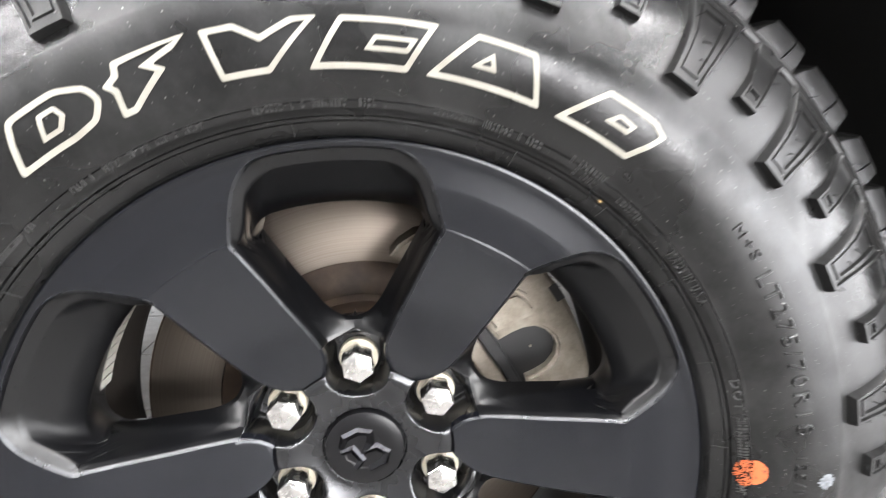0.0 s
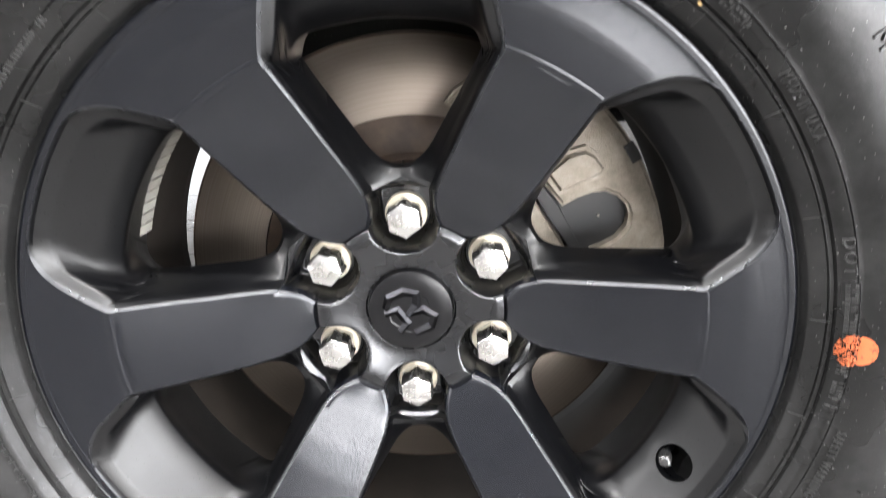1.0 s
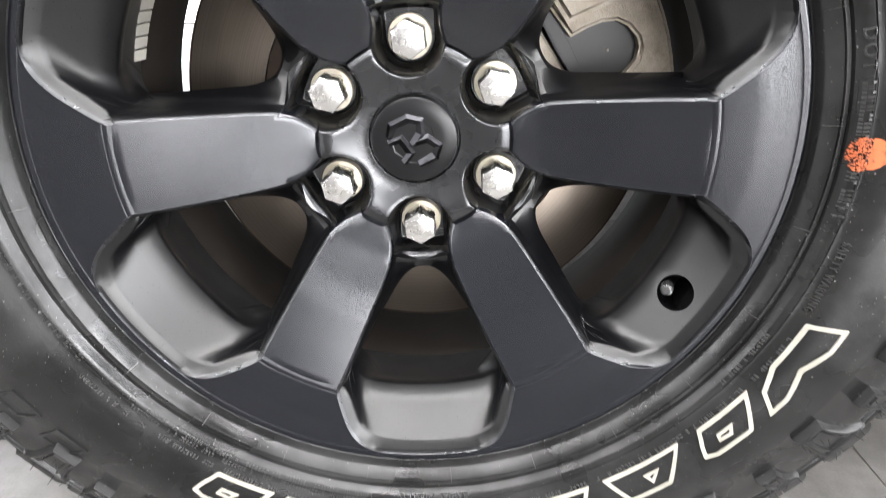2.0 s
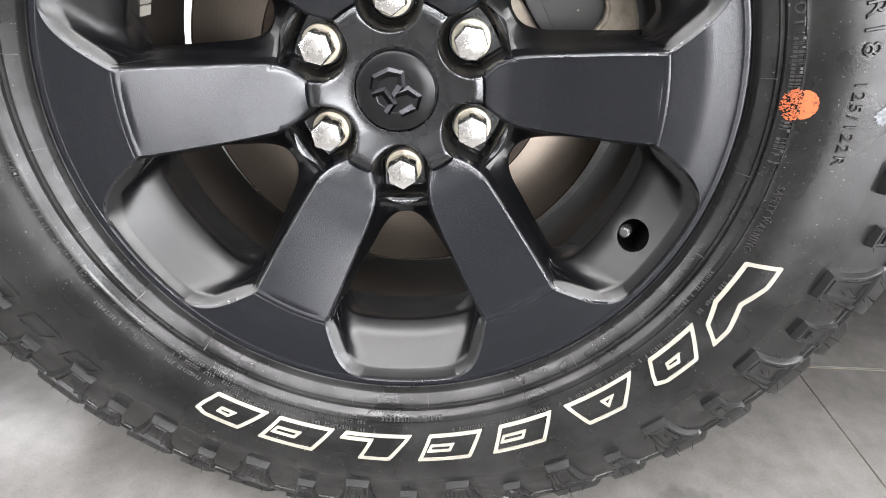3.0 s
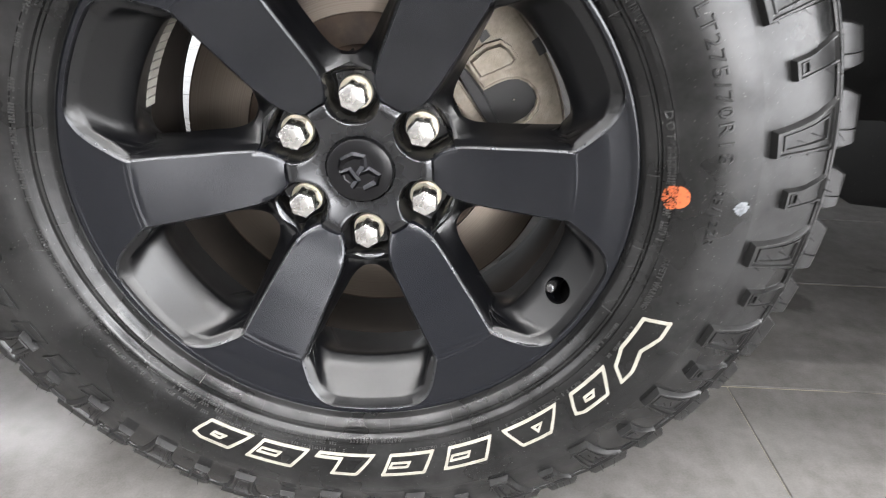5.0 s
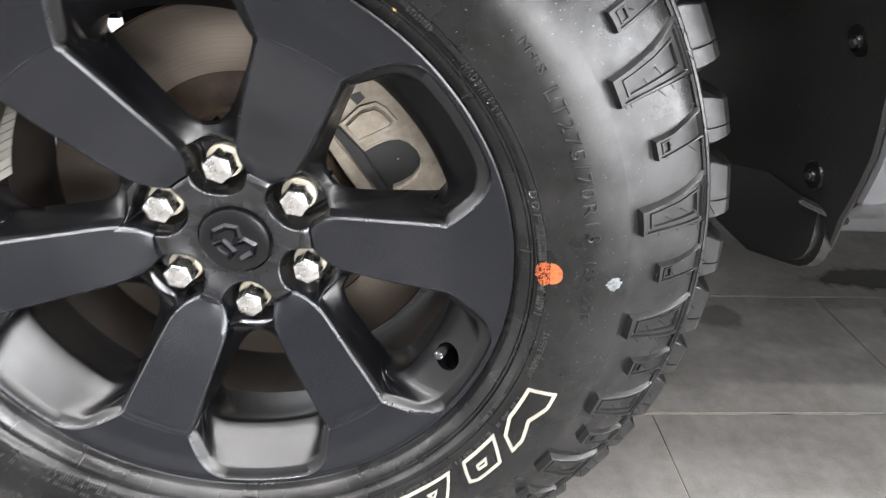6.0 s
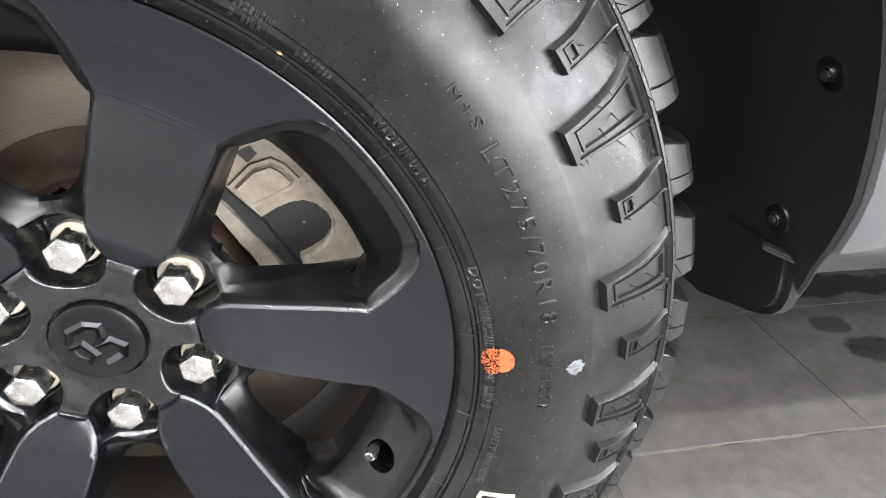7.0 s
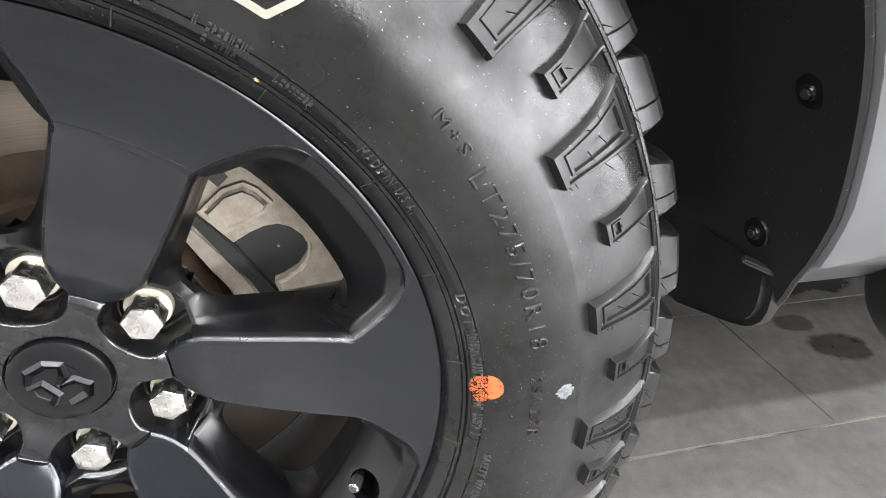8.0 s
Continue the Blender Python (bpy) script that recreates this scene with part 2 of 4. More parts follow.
def box(bm, size, at=(0, 0, 0), m=None, bevel=0.0):
    r = bmesh.ops.create_cube(bm, size=1.0, matrix=Matrix.Translation(at) @ (m or Matrix()) @ Matrix.Diagonal((*size, 1)))
    if bevel:
        es = list({e for v in r["verts"] for e in v.link_edges})
        bmesh.ops.bevel(bm, geom=es, offset=bevel, segments=2, affect="EDGES")


def interp(x, xs, ys):
    return float(np.interp(x, xs, ys))


def smooth(a, b, x):
    t = min(1.0, max(0.0, (x - a) / (b - a)))
    return t * t * (3 - 2 * t)


# ---- room ----
def slab(name, x0, x1, y0, y1, z0, z1, mat, label, category):
    bm = bmesh.new()
    box(bm, (x1 - x0, y1 - y0, z1 - z0), ((x0 + x1) / 2, (y0 + y1) / 2, (z0 + z1) / 2))
    return tagged(part(name, bm, mat), label, category, kind="structure")


floor = slab("floor", -6, 6, -6, 6, -0.1, -0.0018, GROUT, "grey stone tile floor with tan grout joints", "floor")
slab("ceiling", -6, 6, -6, 6, 3.2, 3.3, CEIL, "plain grey showroom ceiling", "ceiling")
slab("wall_west", -6.15, -6, -1.2, 6, 0, 3.2, PAINT, "plain grey showroom wall beside a window opening", "wall")
# the west wall is left open here for the added fill glow
slab("wall_west_parapet", -6.15, -6, -6, -1.2, 0, 1.2, PAINT, "plain grey showroom wall below the added fill opening", "wall")
slab("wall_west_lintel", -6.15, -6, -6, -1.2, 2.8, 3.2, PAINT, "plain grey showroom wall over the added fill opening", "wall")
slab("wall_north", -1.6, 6, 6, 6.15, 0, 3.2, PAINT, "plain grey showroom wall beside a window opening", "wall")
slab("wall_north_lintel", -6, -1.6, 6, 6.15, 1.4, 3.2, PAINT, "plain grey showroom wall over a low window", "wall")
slab("wall_south", -6, 0.85, -6.15, -6, 0, 3.2, PAINT, "plain grey showroom wall beside a window opening", "wall")
slab("wall_south_lintel", 0.85, 6, -6.15, -6, 1.6, 3.2, PAINT, "plain grey showroom wall over a shop window", "wall")
slab("wall_east", 6, 6.15, 0.5, 6, 0, 3.2, PAINT, "plain grey showroom wall beside a window opening", "wall")
slab("wall_east_lintel", 6, 6.15, -6, 0.5, 2.8, 3.2, PAINT, "plain grey showroom wall over a shop window", "wall")
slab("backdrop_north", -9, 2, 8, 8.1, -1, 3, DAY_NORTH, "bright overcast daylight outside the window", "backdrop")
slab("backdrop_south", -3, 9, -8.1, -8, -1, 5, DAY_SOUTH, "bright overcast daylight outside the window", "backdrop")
# unseen glowing panel, added as fill from the left
slab("fill_glow_west", -8.1, -8, -8, 1, -1, 5, FILL_WEST, "unseen glowing panel added to light the wheel from the left", "backdrop")
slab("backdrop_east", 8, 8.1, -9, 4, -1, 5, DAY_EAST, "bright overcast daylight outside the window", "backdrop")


def shop_window(name, x, y, run, count, height, base=0.0):
    ob = tagged(new(name), "tall window opening with slim grey frames", "window", kind="structure")
    ob.location = (x, y, base)
    for k in range(count + 1):
        bm = bmesh.new()
        box(bm, (0.06, 0.06, height), (run[0] * k / count, run[1] * k / count, height / 2))
        part("window_frame", bm, WEIGHT, ob)


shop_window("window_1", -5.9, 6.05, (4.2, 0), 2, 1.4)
shop_window("window_2", 0.9, -6.05, (5.05, 0), 3, 1.6)
# frames of the opening added for the west fill
shop_window("fill_window_west", -6.05, -5.9, (0, 4.6), 2, 1.6, 1.2)
shop_window("window_3", 6.05, -5.9, (0, 6.3), 3, 2.8)

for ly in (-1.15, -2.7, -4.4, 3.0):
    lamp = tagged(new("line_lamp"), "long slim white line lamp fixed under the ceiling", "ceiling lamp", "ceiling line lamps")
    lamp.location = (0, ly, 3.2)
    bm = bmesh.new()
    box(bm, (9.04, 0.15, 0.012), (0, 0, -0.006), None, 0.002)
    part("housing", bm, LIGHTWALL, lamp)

# ---- wheel ----
wheel = tagged(new("wheel"), "matt black six-spoke alloy wheel with white-lettered off-road tyre", "wheel")
wheel.matrix_world = pose(0, 0, ZC, 0, -PHI, 0)

RIM = [(0.2459, -0.0463), (0.2490, -0.0467), (0.2504, -0.0463), (0.2513, -0.0453), (0.2518, -0.0438), (0.2518, -0.036), (0.240, -0.026), (0.222, -0.006),
       (0.2200, 0.013), (0.2185, 0.012), (0.2170, 0.006), (0.2150, -0.004), (0.2420, -0.034), (0.2455, -0.040)]
BARREL = [(0.2205, 0.002), (0.2205, 0.10), (0.2245, 0.115), (0.236, 0.130), (0.242, 0.150), (0.238, 0.152), (0.2325, 0.144), (0.2300, 0.132),
          (0.2170, 0.112), (0.2155, 0.098), (0.2150, 0.030), (0.2162, 0.002)]
part("barrel", lathe(supported(BARREL), 160), DUSTY, wheel, "dull brown-grey inner barrel", 30)

DISH_R = [0.072, 0.1985, 0.2262, 0.2505, 0.2540]
DISH_Y = [0.0, -0.0150, -0.0188, -0.0200, -0.0202]


def dished(bm):
    """The wheel's face stands further out towards the lip; what lies deep behind stays."""
    for v in bm.verts:
        r = math.hypot(v.co.x, v.co.z)
        k = interp(r, [0.11, 0.1985, 0.2518], [1.0, 0.980, 0.986])
        v.co = (v.co.x * k, v.co.y + interp(r, DISH_R, DISH_Y) * (1 - smooth(0.004, 0.034, v.co.y)), v.co.z * k)
    return bm


rim = part("rim", dished(lathe(supported(RIM), 240)), SATIN, wheel, "black alloy rim with a stepped lip", 30)
PAD_R = [0.0718, 0.075, 0.082, 0.090, 0.100, 0.120, 0.140, 0.170, 0.1985, 0.2]
PAD_W = [0.0092, 0.0125, 0.0180, 0.0220, 0.0252, 0.0272, 0.0285, 0.0304, 0.0316, 0.0316]
PAD_Y = [-0.0092, -0.0102, -0.0126, -0.0153, -0.0182, -0.0245, -0.0300, -0.0370, -0.0436, -0.0438]


def spoke_stations():
    """Radius, half angle, height and crown of the top of a spoke, from the hub out to the lip."""
    out = []
    for k in range(33):
        r = 0.0718 + (0.1960 - 0.0718) * (k / 32) ** 1.3
        out.append((r, math.degrees(math.asin(interp(r, PAD_R, PAD_W) / r)), interp(r, PAD_R, PAD_Y), 0.0010))
    out += [(0.1964, 9.16, -0.04295, 0.0008), (0.1971, 9.12, -0.0433, 0.0007), (0.1990, 9.14, -0.0437, 0.0005), (0.2008, 9.20, -0.0437, 0.0004), (0.2013, 9.25, -0.0435, 0.0003)]
    for s in (0.045, 0.07, 0.15, 0.30, 0.45, 0.58):
        out.append((0.2 + 0.046 * s, 9.1 + 7.3 * s, -0.0436 - 0.0022 * s, 0.0002))
    p0, p1, p2 = polar(0.2280, 13.55, 0), polar(0.2474, 16.6, 0), polar(0.2460, 21.0, 0)
    for k in range(13):
        p = p0.lerp(p1, k / 12).lerp(p1.lerp(p2, k / 12), k / 12)
        out.append((p.length, math.degrees(math.atan2(p.z, p.x)), -0.0449 - 0.0015 * k / 12, 0.0002))
    return out


def outward(edge, i, s):
    d = (edge[min(i + 1, len(edge) - 1)] - edge[max(i - 1, 0)]).normalized()
    out = Vector((d.z, 0, -d.x))
    return out if out.z * s > 0 else -out


STATIONS = spoke_stations()


def spoke_mesh():
    stations = [(0.0712, 7.0, -0.0045, 0.0), (0.0714, 7.2, -0.0068, 0.0)] + STATIONS
    bm = bmesh.new()
    n = 14
    edge = {s: [polar(r, s * a, 0) for r, a, y, c in stations] for s in (1, -1)}
    grid = []
    for i, (r, a, y, crown) in enumerate(stations):
        row = []
        for s in (-1, 1):
            out = outward(edge[s], i, s)
            row.append([edge[s][i] + out * o + Vector((0, y + crown + dy, 0)) for o, dy in (((0.0, 0.0), (0.0004, 0.0002), (0.0020, 0.0018), (0.0030, 0.0080)) if r < 0.099 else ((0.0, 0.0), (0.0003, 0.0005), (0.0002, 0.0040), (-0.0010, 0.0080)))])
        mid = [polar(r, a * t, y + crown * t * t) for t in [-1 + 2 * k / n for k in range(1, n)]]
        grid.append([bm.verts.new(p) for p in list(reversed(row[0])) + mid + row[1]])
    for a, b in zip(grid, grid[1:]):
        for k in range(len(a) - 1):
            bm.faces.new((a[k], a[k + 1], b[k + 1], b[k]))
        bm.faces.new((a[-1], a[0], b[0], b[-1]))
    bm.faces.new(grid[0])
    return mesh_of("spoke", dished(bm), SATIN, 32)


spoke_data = spoke_mesh()
for k in range(6):
    ob = new("spoke", spoke_data)
    ob.parent, ob.matrix_local = rim, turn(60 * k)

# steps of a window from its edge down to the opening: offset on the spoke's wall, what is added to it
# outward along the spoke and at the rim's corner, depth; radius and height on the rim's ledge; corner rounding
STEPS = [(0.0000, 0.0, 0.0, 0.0000, 0.2461, -0.0464, 0.0000), (0.0004, 0.0, 0.0, 0.0002, 0.2459, -0.0462, 0.0040), (0.0021, 0.0, 0.0, 0.0018, 0.2453, -0.0448, 0.0070),
         (0.0027, 0.0, 0.0012, 0.0034, 0.2446, -0.0426, 0.0090), (0.0033, 0.0, 0.0040, 0.0048, 0.2376, -0.0398, 0.0110), (0.0038, 0.0, 0.0047, 0.0060, 0.2364, -0.0386, 0.0115),
         (0.0042, 0.0, 0.0051, 0.0078, 0.2346, -0.0367, 0.0110), (0.0050, 0.0, 0.0049, 0.0100, 0.2190, -0.0220, 0.0090), (0.0060, 0.0, 0.0046, 0.0125, 0.2072, -0.0108, 0.0110),
         (0.0078, -0.0008, 0.0042, 0.0155, 0.2070, -0.0070, 0.0130), (0.0103, -0.0020, 0.0036, 0.0185, 0.2086, -0.0010, 0.0150), (0.0150, -0.0046, 0.0026, 0.0230, 0.2132, 0.0100, 0.0150),
         (-0.0040, 0.0, 0.0, 0.0400, 0.2168, 0.0300, 0.0130)]


def resample(pts, n):
    """n + 1 points evenly along a line of points."""
    cum = [0.0]
    for a, b in zip(pts, pts[1:]):
        cum.append(cum[-1] + (b - a).length)
    at = [cum[-1] * k / n for k in range(n + 1)]
    return [Vector([interp(d, cum, [p[c] for p in pts]) for c in range(3)]) for d in at]


WEBS = {9: (0.1005, 0.116, 0.0050), 10: (0.1062, 0.124, 0.0072), 11: (0.1085, 0.130, 0.0110), 12: (0.0990, 0.122, 0.0300)}


def half_ring(j, back=0.0):
    """One side of a window at step j, from the hub end over the corner to the middle of the rim's ledge."""
    o, along, corner, depth, radius, height, fillet = STEPS[j]
    edge = [polar(r, a, 0) for r, a, y, c in STATIONS]
    wall = []
    for i, (r, a, y, c) in enumerate(STATIONS):
        if r < 0.094:
            continue
        k, q = smooth(0.11, 0.19, r), smooth(0.192, 0.212, r)
        deep = y + c + depth
        if depth > 0.007:
            deep = max(deep, height)
        if depth > 0.02:
            deep = max(height, 0.006)
        p = edge[i] + outward(edge, i, 1) * (o + along * k + corner * q - back)
        p.y = deep + (0.004 if back else 0.0)
        flat = math.hypot(p.x, p.z)
        if wall and flat > radius:
            last = math.hypot(wall[-1].x, wall[-1].z)
            wall.append(wall[-1].lerp(p, min(1.0, max(0.0, (radius - last) / max(1e-6, flat - last)))))
            break
        wall.append(p)
    a0 = math.degrees(math.atan2(wall[-1].z, wall[-1].x))
    rim_r, rim_y = radius + back, height + (0.004 if back else 0.0)
    arc_pts = [polar(rim_r, a0 + (30 - a0) * k / 40, rim_y) for k in range(1, 41)]
    for p in wall:
        w = max(0.0, 1 - (p - wall[-1]).length / 0.012)
        p.y = p.y * (1 - w) + rim_y * w
    if j in WEBS:
        u_in, u_out, y_in = WEBS[j]
        u_in -= back
        u_dir, v_dir = polar(1, 30, 0), polar(1, -60, 0)
        us, vs, ys = [p.dot(u_dir) for p in wall], [p.dot(v_dir) for p in wall], [p.y for p in wall]
        web = []
        for k in range(25):
            f = radians(90 * k / 24)
            u = u_out - (u_out - u_in) * math.cos(f) ** 0.75
            p = u_dir * u + v_dir * interp(u, us, vs) * math.sin(f) ** 0.75
            p.y = y_in + (interp(u, us, ys) - y_in) * smooth(0.0, 1.0, k / 24)
            web.append(p)
        wall = web + [p for p in wall if p.dot(u_dir) > u_out + 0.0005]
    if fillet > 0 and not back:
        cut_w = [p for p in wall if (p - wall[-1]).length > fillet] or wall[:1]
        cut_a = [p for p in arc_pts if (p - wall[-1]).length > fillet] or arc_pts[-1:]
        a, b, c = cut_w[-1], wall[-1], cut_a[0]
        curve = [a.lerp(b, t).lerp(b.lerp(c, t), t) for t in [k / 10 for k in range(11)]]
        return resample(cut_w, 70)[:-1] + curve + resample(cut_a, 24)[1:]
    mid = resample([wall[-2], wall[-1], arc_pts[0]], 10)
    return resample(wall[:-1], 70)[:-1] + mid + resample(arc_pts, 24)[1:]


def window_recess():
    """The inside of a window between two spokes: chamfer, walls, shelf, ledge and opening edge."""
    bm = bmesh.new()
    rings = []
    for step, back in [(j, 0.0) for j in range(len(STEPS))] + [(12, 0.003), (0, 0.004)]:
        half = half_ring(step, back)
        half.insert(0, Vector((half[0].x, 0.024 + (0.010 if step == 12 else 0.0), half[0].z)))
        mirror = []
        for p in reversed(half[:-1]):
            a, r = 2 * radians(30) - math.atan2(p.z, p.x), math.hypot(p.x, p.z)
            mirror.append(Vector((r * math.cos(a), p.y, r * math.sin(a))))
        rings.append([bm.verts.new(p) for p in half + mirror])
    for a, b in zip(rings, rings[1:] + rings[:1]):
        for k in range(len(a) - 1):
            f = bm.faces.new((a[k], a[k + 1], b[k + 1], b[k]))
            f.material_index = 1 if a in rings[:2] else 0
    bm.faces.new([ring[0] for ring in rings])
    bm.faces.new([ring[-1] for ring in rings])
    me = mesh_of("window_recess", dished(bm), RECESS, 40)
    me.materials.append(EDGE)
    return me


recess_data = window_recess()
recesses = []
for k in range(6):
    ob = new("window_recess", recess_data)
    ob.parent, ob.matrix_local = rim, turn(60 * k)
    recesses.append(ob)

VALVE_A, VALVE_R = -30.6, 0.2215
cut = bpy.data.meshes.new("hole")
cb = bmesh.new()
bmesh.ops.create_cone(cb, cap_ends=True, segments=40, radius1=0.0135, radius2=0.0135, depth=0.045)
tilt = Vector((-math.cos(radians(VALVE_A)), -0.85, -math.sin(radians(VALVE_A)))).normalized()
bmesh.ops.transform(cb, matrix=Matrix.Translation(polar(VALVE_R + 0.002, VALVE_A, -0.040)) @ tilt.to_track_quat("Z", "Y").to_matrix().to_4x4(), verts=cb.verts)
cb.to_mesh(cut)
cb.free()
cut_ob = bpy.data.objects.new("hole", cut)
scene.collection.objects.link(cut_ob)
cut_ob.matrix_world = pose(0, 0, ZC, 0, -PHI, 0)
for holed_part in (recesses[5], rim):
    mod = holed_part.modifiers.new("hole", "BOOLEAN")
    mod.operation, mod.object, mod.solver = "DIFFERENCE", cut_ob, "EXACT"
    bpy.context.view_layer.update()
    holed = bpy.data.meshes.new_from_object(holed_part.evaluated_get(bpy.context.evaluated_depsgraph_get()))
    holed_part.modifiers.clear()
    holed_part.data = holed
bpy.data.objects.remove(cut_ob)


def soft(a, b, x):
    """A straight ramp from 0 to 1 with lightly rounded ends."""
    t = (x - a) / (b - a)
    return min(1.0, max(0.0, 0.7 * min(1.0, max(0.0, t)) + 0.3 * smooth(0, 1, t)))


def hub_mesh():
    """A sixth of the hub: a raised centre with arms to the spokes and sunk nut pockets between."""
    bm = bmesh.new()
    nr, na = 130, 132
    lug = [polar(0.06985, s * 30, 0) for s in (-1, 1)]
    rows = []
    for i in range(nr + 1):
        r = 0.0322 + (0.1018 - 0.0322) * i / nr
        row = []
        for k in range(na + 1):
            a = -30 + 60 * k / na
            p = polar(r, a, 0)
            top = -0.0014 - 0.0072 * smooth(0.034, 0.064, r) + 0.0020 * smooth(0.064, 0.072, r)
            top += 0.0016 * max(0.0, 1 - abs(r - 0.0706) / 0.0010)
            if r < 0.0335:
                top += 0.003
            arm = interp(p.x, [0.05, 0.070, 0.075, 0.082, 0.09, 0.1], [0.05, 0.016, 0.016, 0.019, 0.0225, 0.0255])
            f = smooth(arm - 0.001, arm + 0.013, abs(p.z)) * smooth(0.066, 0.074, r)
            bridge = interp(r, [0.07, 0.088, 0.0915, 0.0945, 0.0970, 0.1000, 0.1018], [0.0100, 0.0092, 0.0068, 0.0052, 0.0046, 0.0049, 0.0060])
            y = top * (1 - f) + bridge * f
            d = min((p - q).length if p.length < 0.0735 else max(abs((p - q).dot(Vector((-q.z, 0, q.x)).normalized())), (p.length - 0.0735)) for q in lug)
            g = smooth(0.0195, 0.0262, d)
            if p.length > 0.0735:
                u = min(abs((p - q).dot(Vector((-q.z, 0, q.x)).normalized())) for q in lug)
                g = max(smooth(0.0195, 0.0262, u), soft(0.0890, 0.0950, p.length))
            y += 0.0022 * min(1.0, max(0.0, (0.0290 - d) / 0.0070)) ** 2
            y = interp(d, [0.0, 0.0178, 0.0190, 0.03], [0.0222, 0.0222, 0.0180, 0.0165]) * (1 - g) + y * g
            row.append(bm.verts.new((p.x, y, p.z)))
        rows.append(row)
    for a, b in zip(rows, rows[1:]):
        for k in range(na):
            bm.faces.new((a[k], a[k + 1], b[k + 1], b[k]))
    back = [[bm.verts.new((v.co.x, 0.034, v.co.z)) for v in row] for row in (rows[0], rows[-1])]
    for front, rear in zip((rows[0], rows[-1]), back):
        for k in range(na):
            bm.faces.new((front[k], front[k + 1], rear[k + 1], rear[k]))
    for k in range(na):
        bm.faces.new((back[0][k], back[0][k + 1], back[1][k + 1], back[1][k]))
    return mesh_of("hub", dished(bm), BLACK, 80)


hub_data = hub_mesh()
for k in range(6):
    ob = new("hub_segment", hub_data)
    ob.parent, ob.matrix_local = rim, turn(60 * k)

cap = part("centre_cap", lathe([(0.0003, -0.0062), (0.020, -0.0062), (0.029, -0.0060), (0.0312, -0.0050), (0.0316, -0.002), (0.0316, 0.02), (0.0003, 0.02)], 96), CAP, wheel, "round black centre cap")


bm = bmesh.new()
ring = [(-0.0175, 0.006), (-0.012, 0.0155), (0.004, 0.0175), (0.013, 0.010), (0.0175, -0.006), (0.009, -0.0175), (-0.004, -0.0165), (-0.015, -0.008)]
inner = [bm.verts.new((x * 0.9, -0.0058, z * 0.9)) for x, z in ring]
outer = [bm.verts.new((x, -0.0066, z)) for x, z in ring]
for k in range(8):
    bm.faces.new((inner[k], inner[(k + 1) % 8], outer[(k + 1) % 8], outer[k]))
bm.faces.new(inner)
part("emblem_recess", bm, CAP, cap, "sunk emblem field")


def facet_bar(points, w, h):
    """A bent faceted bar: a ridge between two sloping faces."""
    bm = bmesh.new()
    pts = [Vector(p) for p in points]
    rows = []
    for i, p in enumerate(pts):
        d = (pts[min(i + 1, len(pts) - 1)] - pts[max(i - 1, 0)]).normalized()
        n = Vector((-d.y, d.x))
        t = w * (0.75 if i in (0, len(pts) - 1) else 1.0)
        rows.append([bm.verts.new((q.x, y, q.y)) for q, y in ((p - n * t, -0.0060), (p + n * t * 0.2, -0.0060 - h), (p + n * t, -0.0060))])
    for a, b in zip(rows, rows[1:]):
        for k in range(2):
            bm.faces.new((a[k], a[k + 1], b[k + 1], b[k]))
        bm.faces.new((a[2], a[0], b[0], b[2]))
    bm.faces.new(rows[0])
    bm.faces.new(rows[-1])
    return bm


for pts in ([(-0.013, 0.002), (-0.011, 0.008), (-0.003, 0.0115), (0.0035, 0.010), (0.0035, 0.0035), (-0.001, -0.002)],
            [(0.000, -0.001), (0.007, 0.001), (0.0125, -0.003), (0.0105, -0.0085), (0.002, -0.0125)],
            [(-0.0135, -0.001), (-0.007, 0.001), (-0.002, -0.0065), (-0.006, -0.0115)]):
    part("emblem_bar", facet_bar([(1.4 * x, 1.4 * z) for x, z in pts], 0.0040, 0.0024), DARKCHROME, cap, "dark chromed faceted bar", 10)


def nut_parts():
    nut = lathe([(0.0003, 0.0226), (0.0158, 0.0226), (0.0160, 0.0205), (0.0159, 0.0164), (0.0154, 0.0152), (0.0003, 0.0148)], 40)
    base = mesh_of("nut_collar", nut, STEEL)
    bm = bmesh.new()
    rings = []
    for r, y in ((0.0140, 0.0180), (0.0136, -0.0040), (0.0134, -0.0050), (0.0127, -0.0058), (0.0100, -0.0068), (0.0055, -0.0074), (0.0020, -0.0075)):
        rings.append([bm.verts.new(polar(r, 60 * k + 30, y)) for k in range(6)])
    for a, b in zip(rings, rings[1:]):
        for k in range(6):
            bm.faces.new((a[k], a[(k + 1) % 6], b[(k + 1) % 6], b[k]))
    bm.faces.new(rings[0])
    bm.faces.new(rings[-1])
    bmesh.ops.bevel(bm, geom=[e for e in bm.edges if abs(e.verts[0].co.y - e.verts[1].co.y) > 0.005], offset=0.0007, segments=2, affect="EDGES")
    return base, mesh_of("lug_nut", bm, CHROME, 25)


collar_data, nut_data = nut_parts()
for k in range(6):
    nut = new("lug_nut", nut_data)
    nut.parent = wheel
    nut.matrix_local = Matrix.Translation(polar(0.06985, 90 - 60 * k, 0)) @ turn([4, 17, 0, 2, 9, 14][k])
    tagged(nut, "bright chromed hexagonal wheel nut")
    c = new("nut_collar", collar_data)
    c.parent = nut

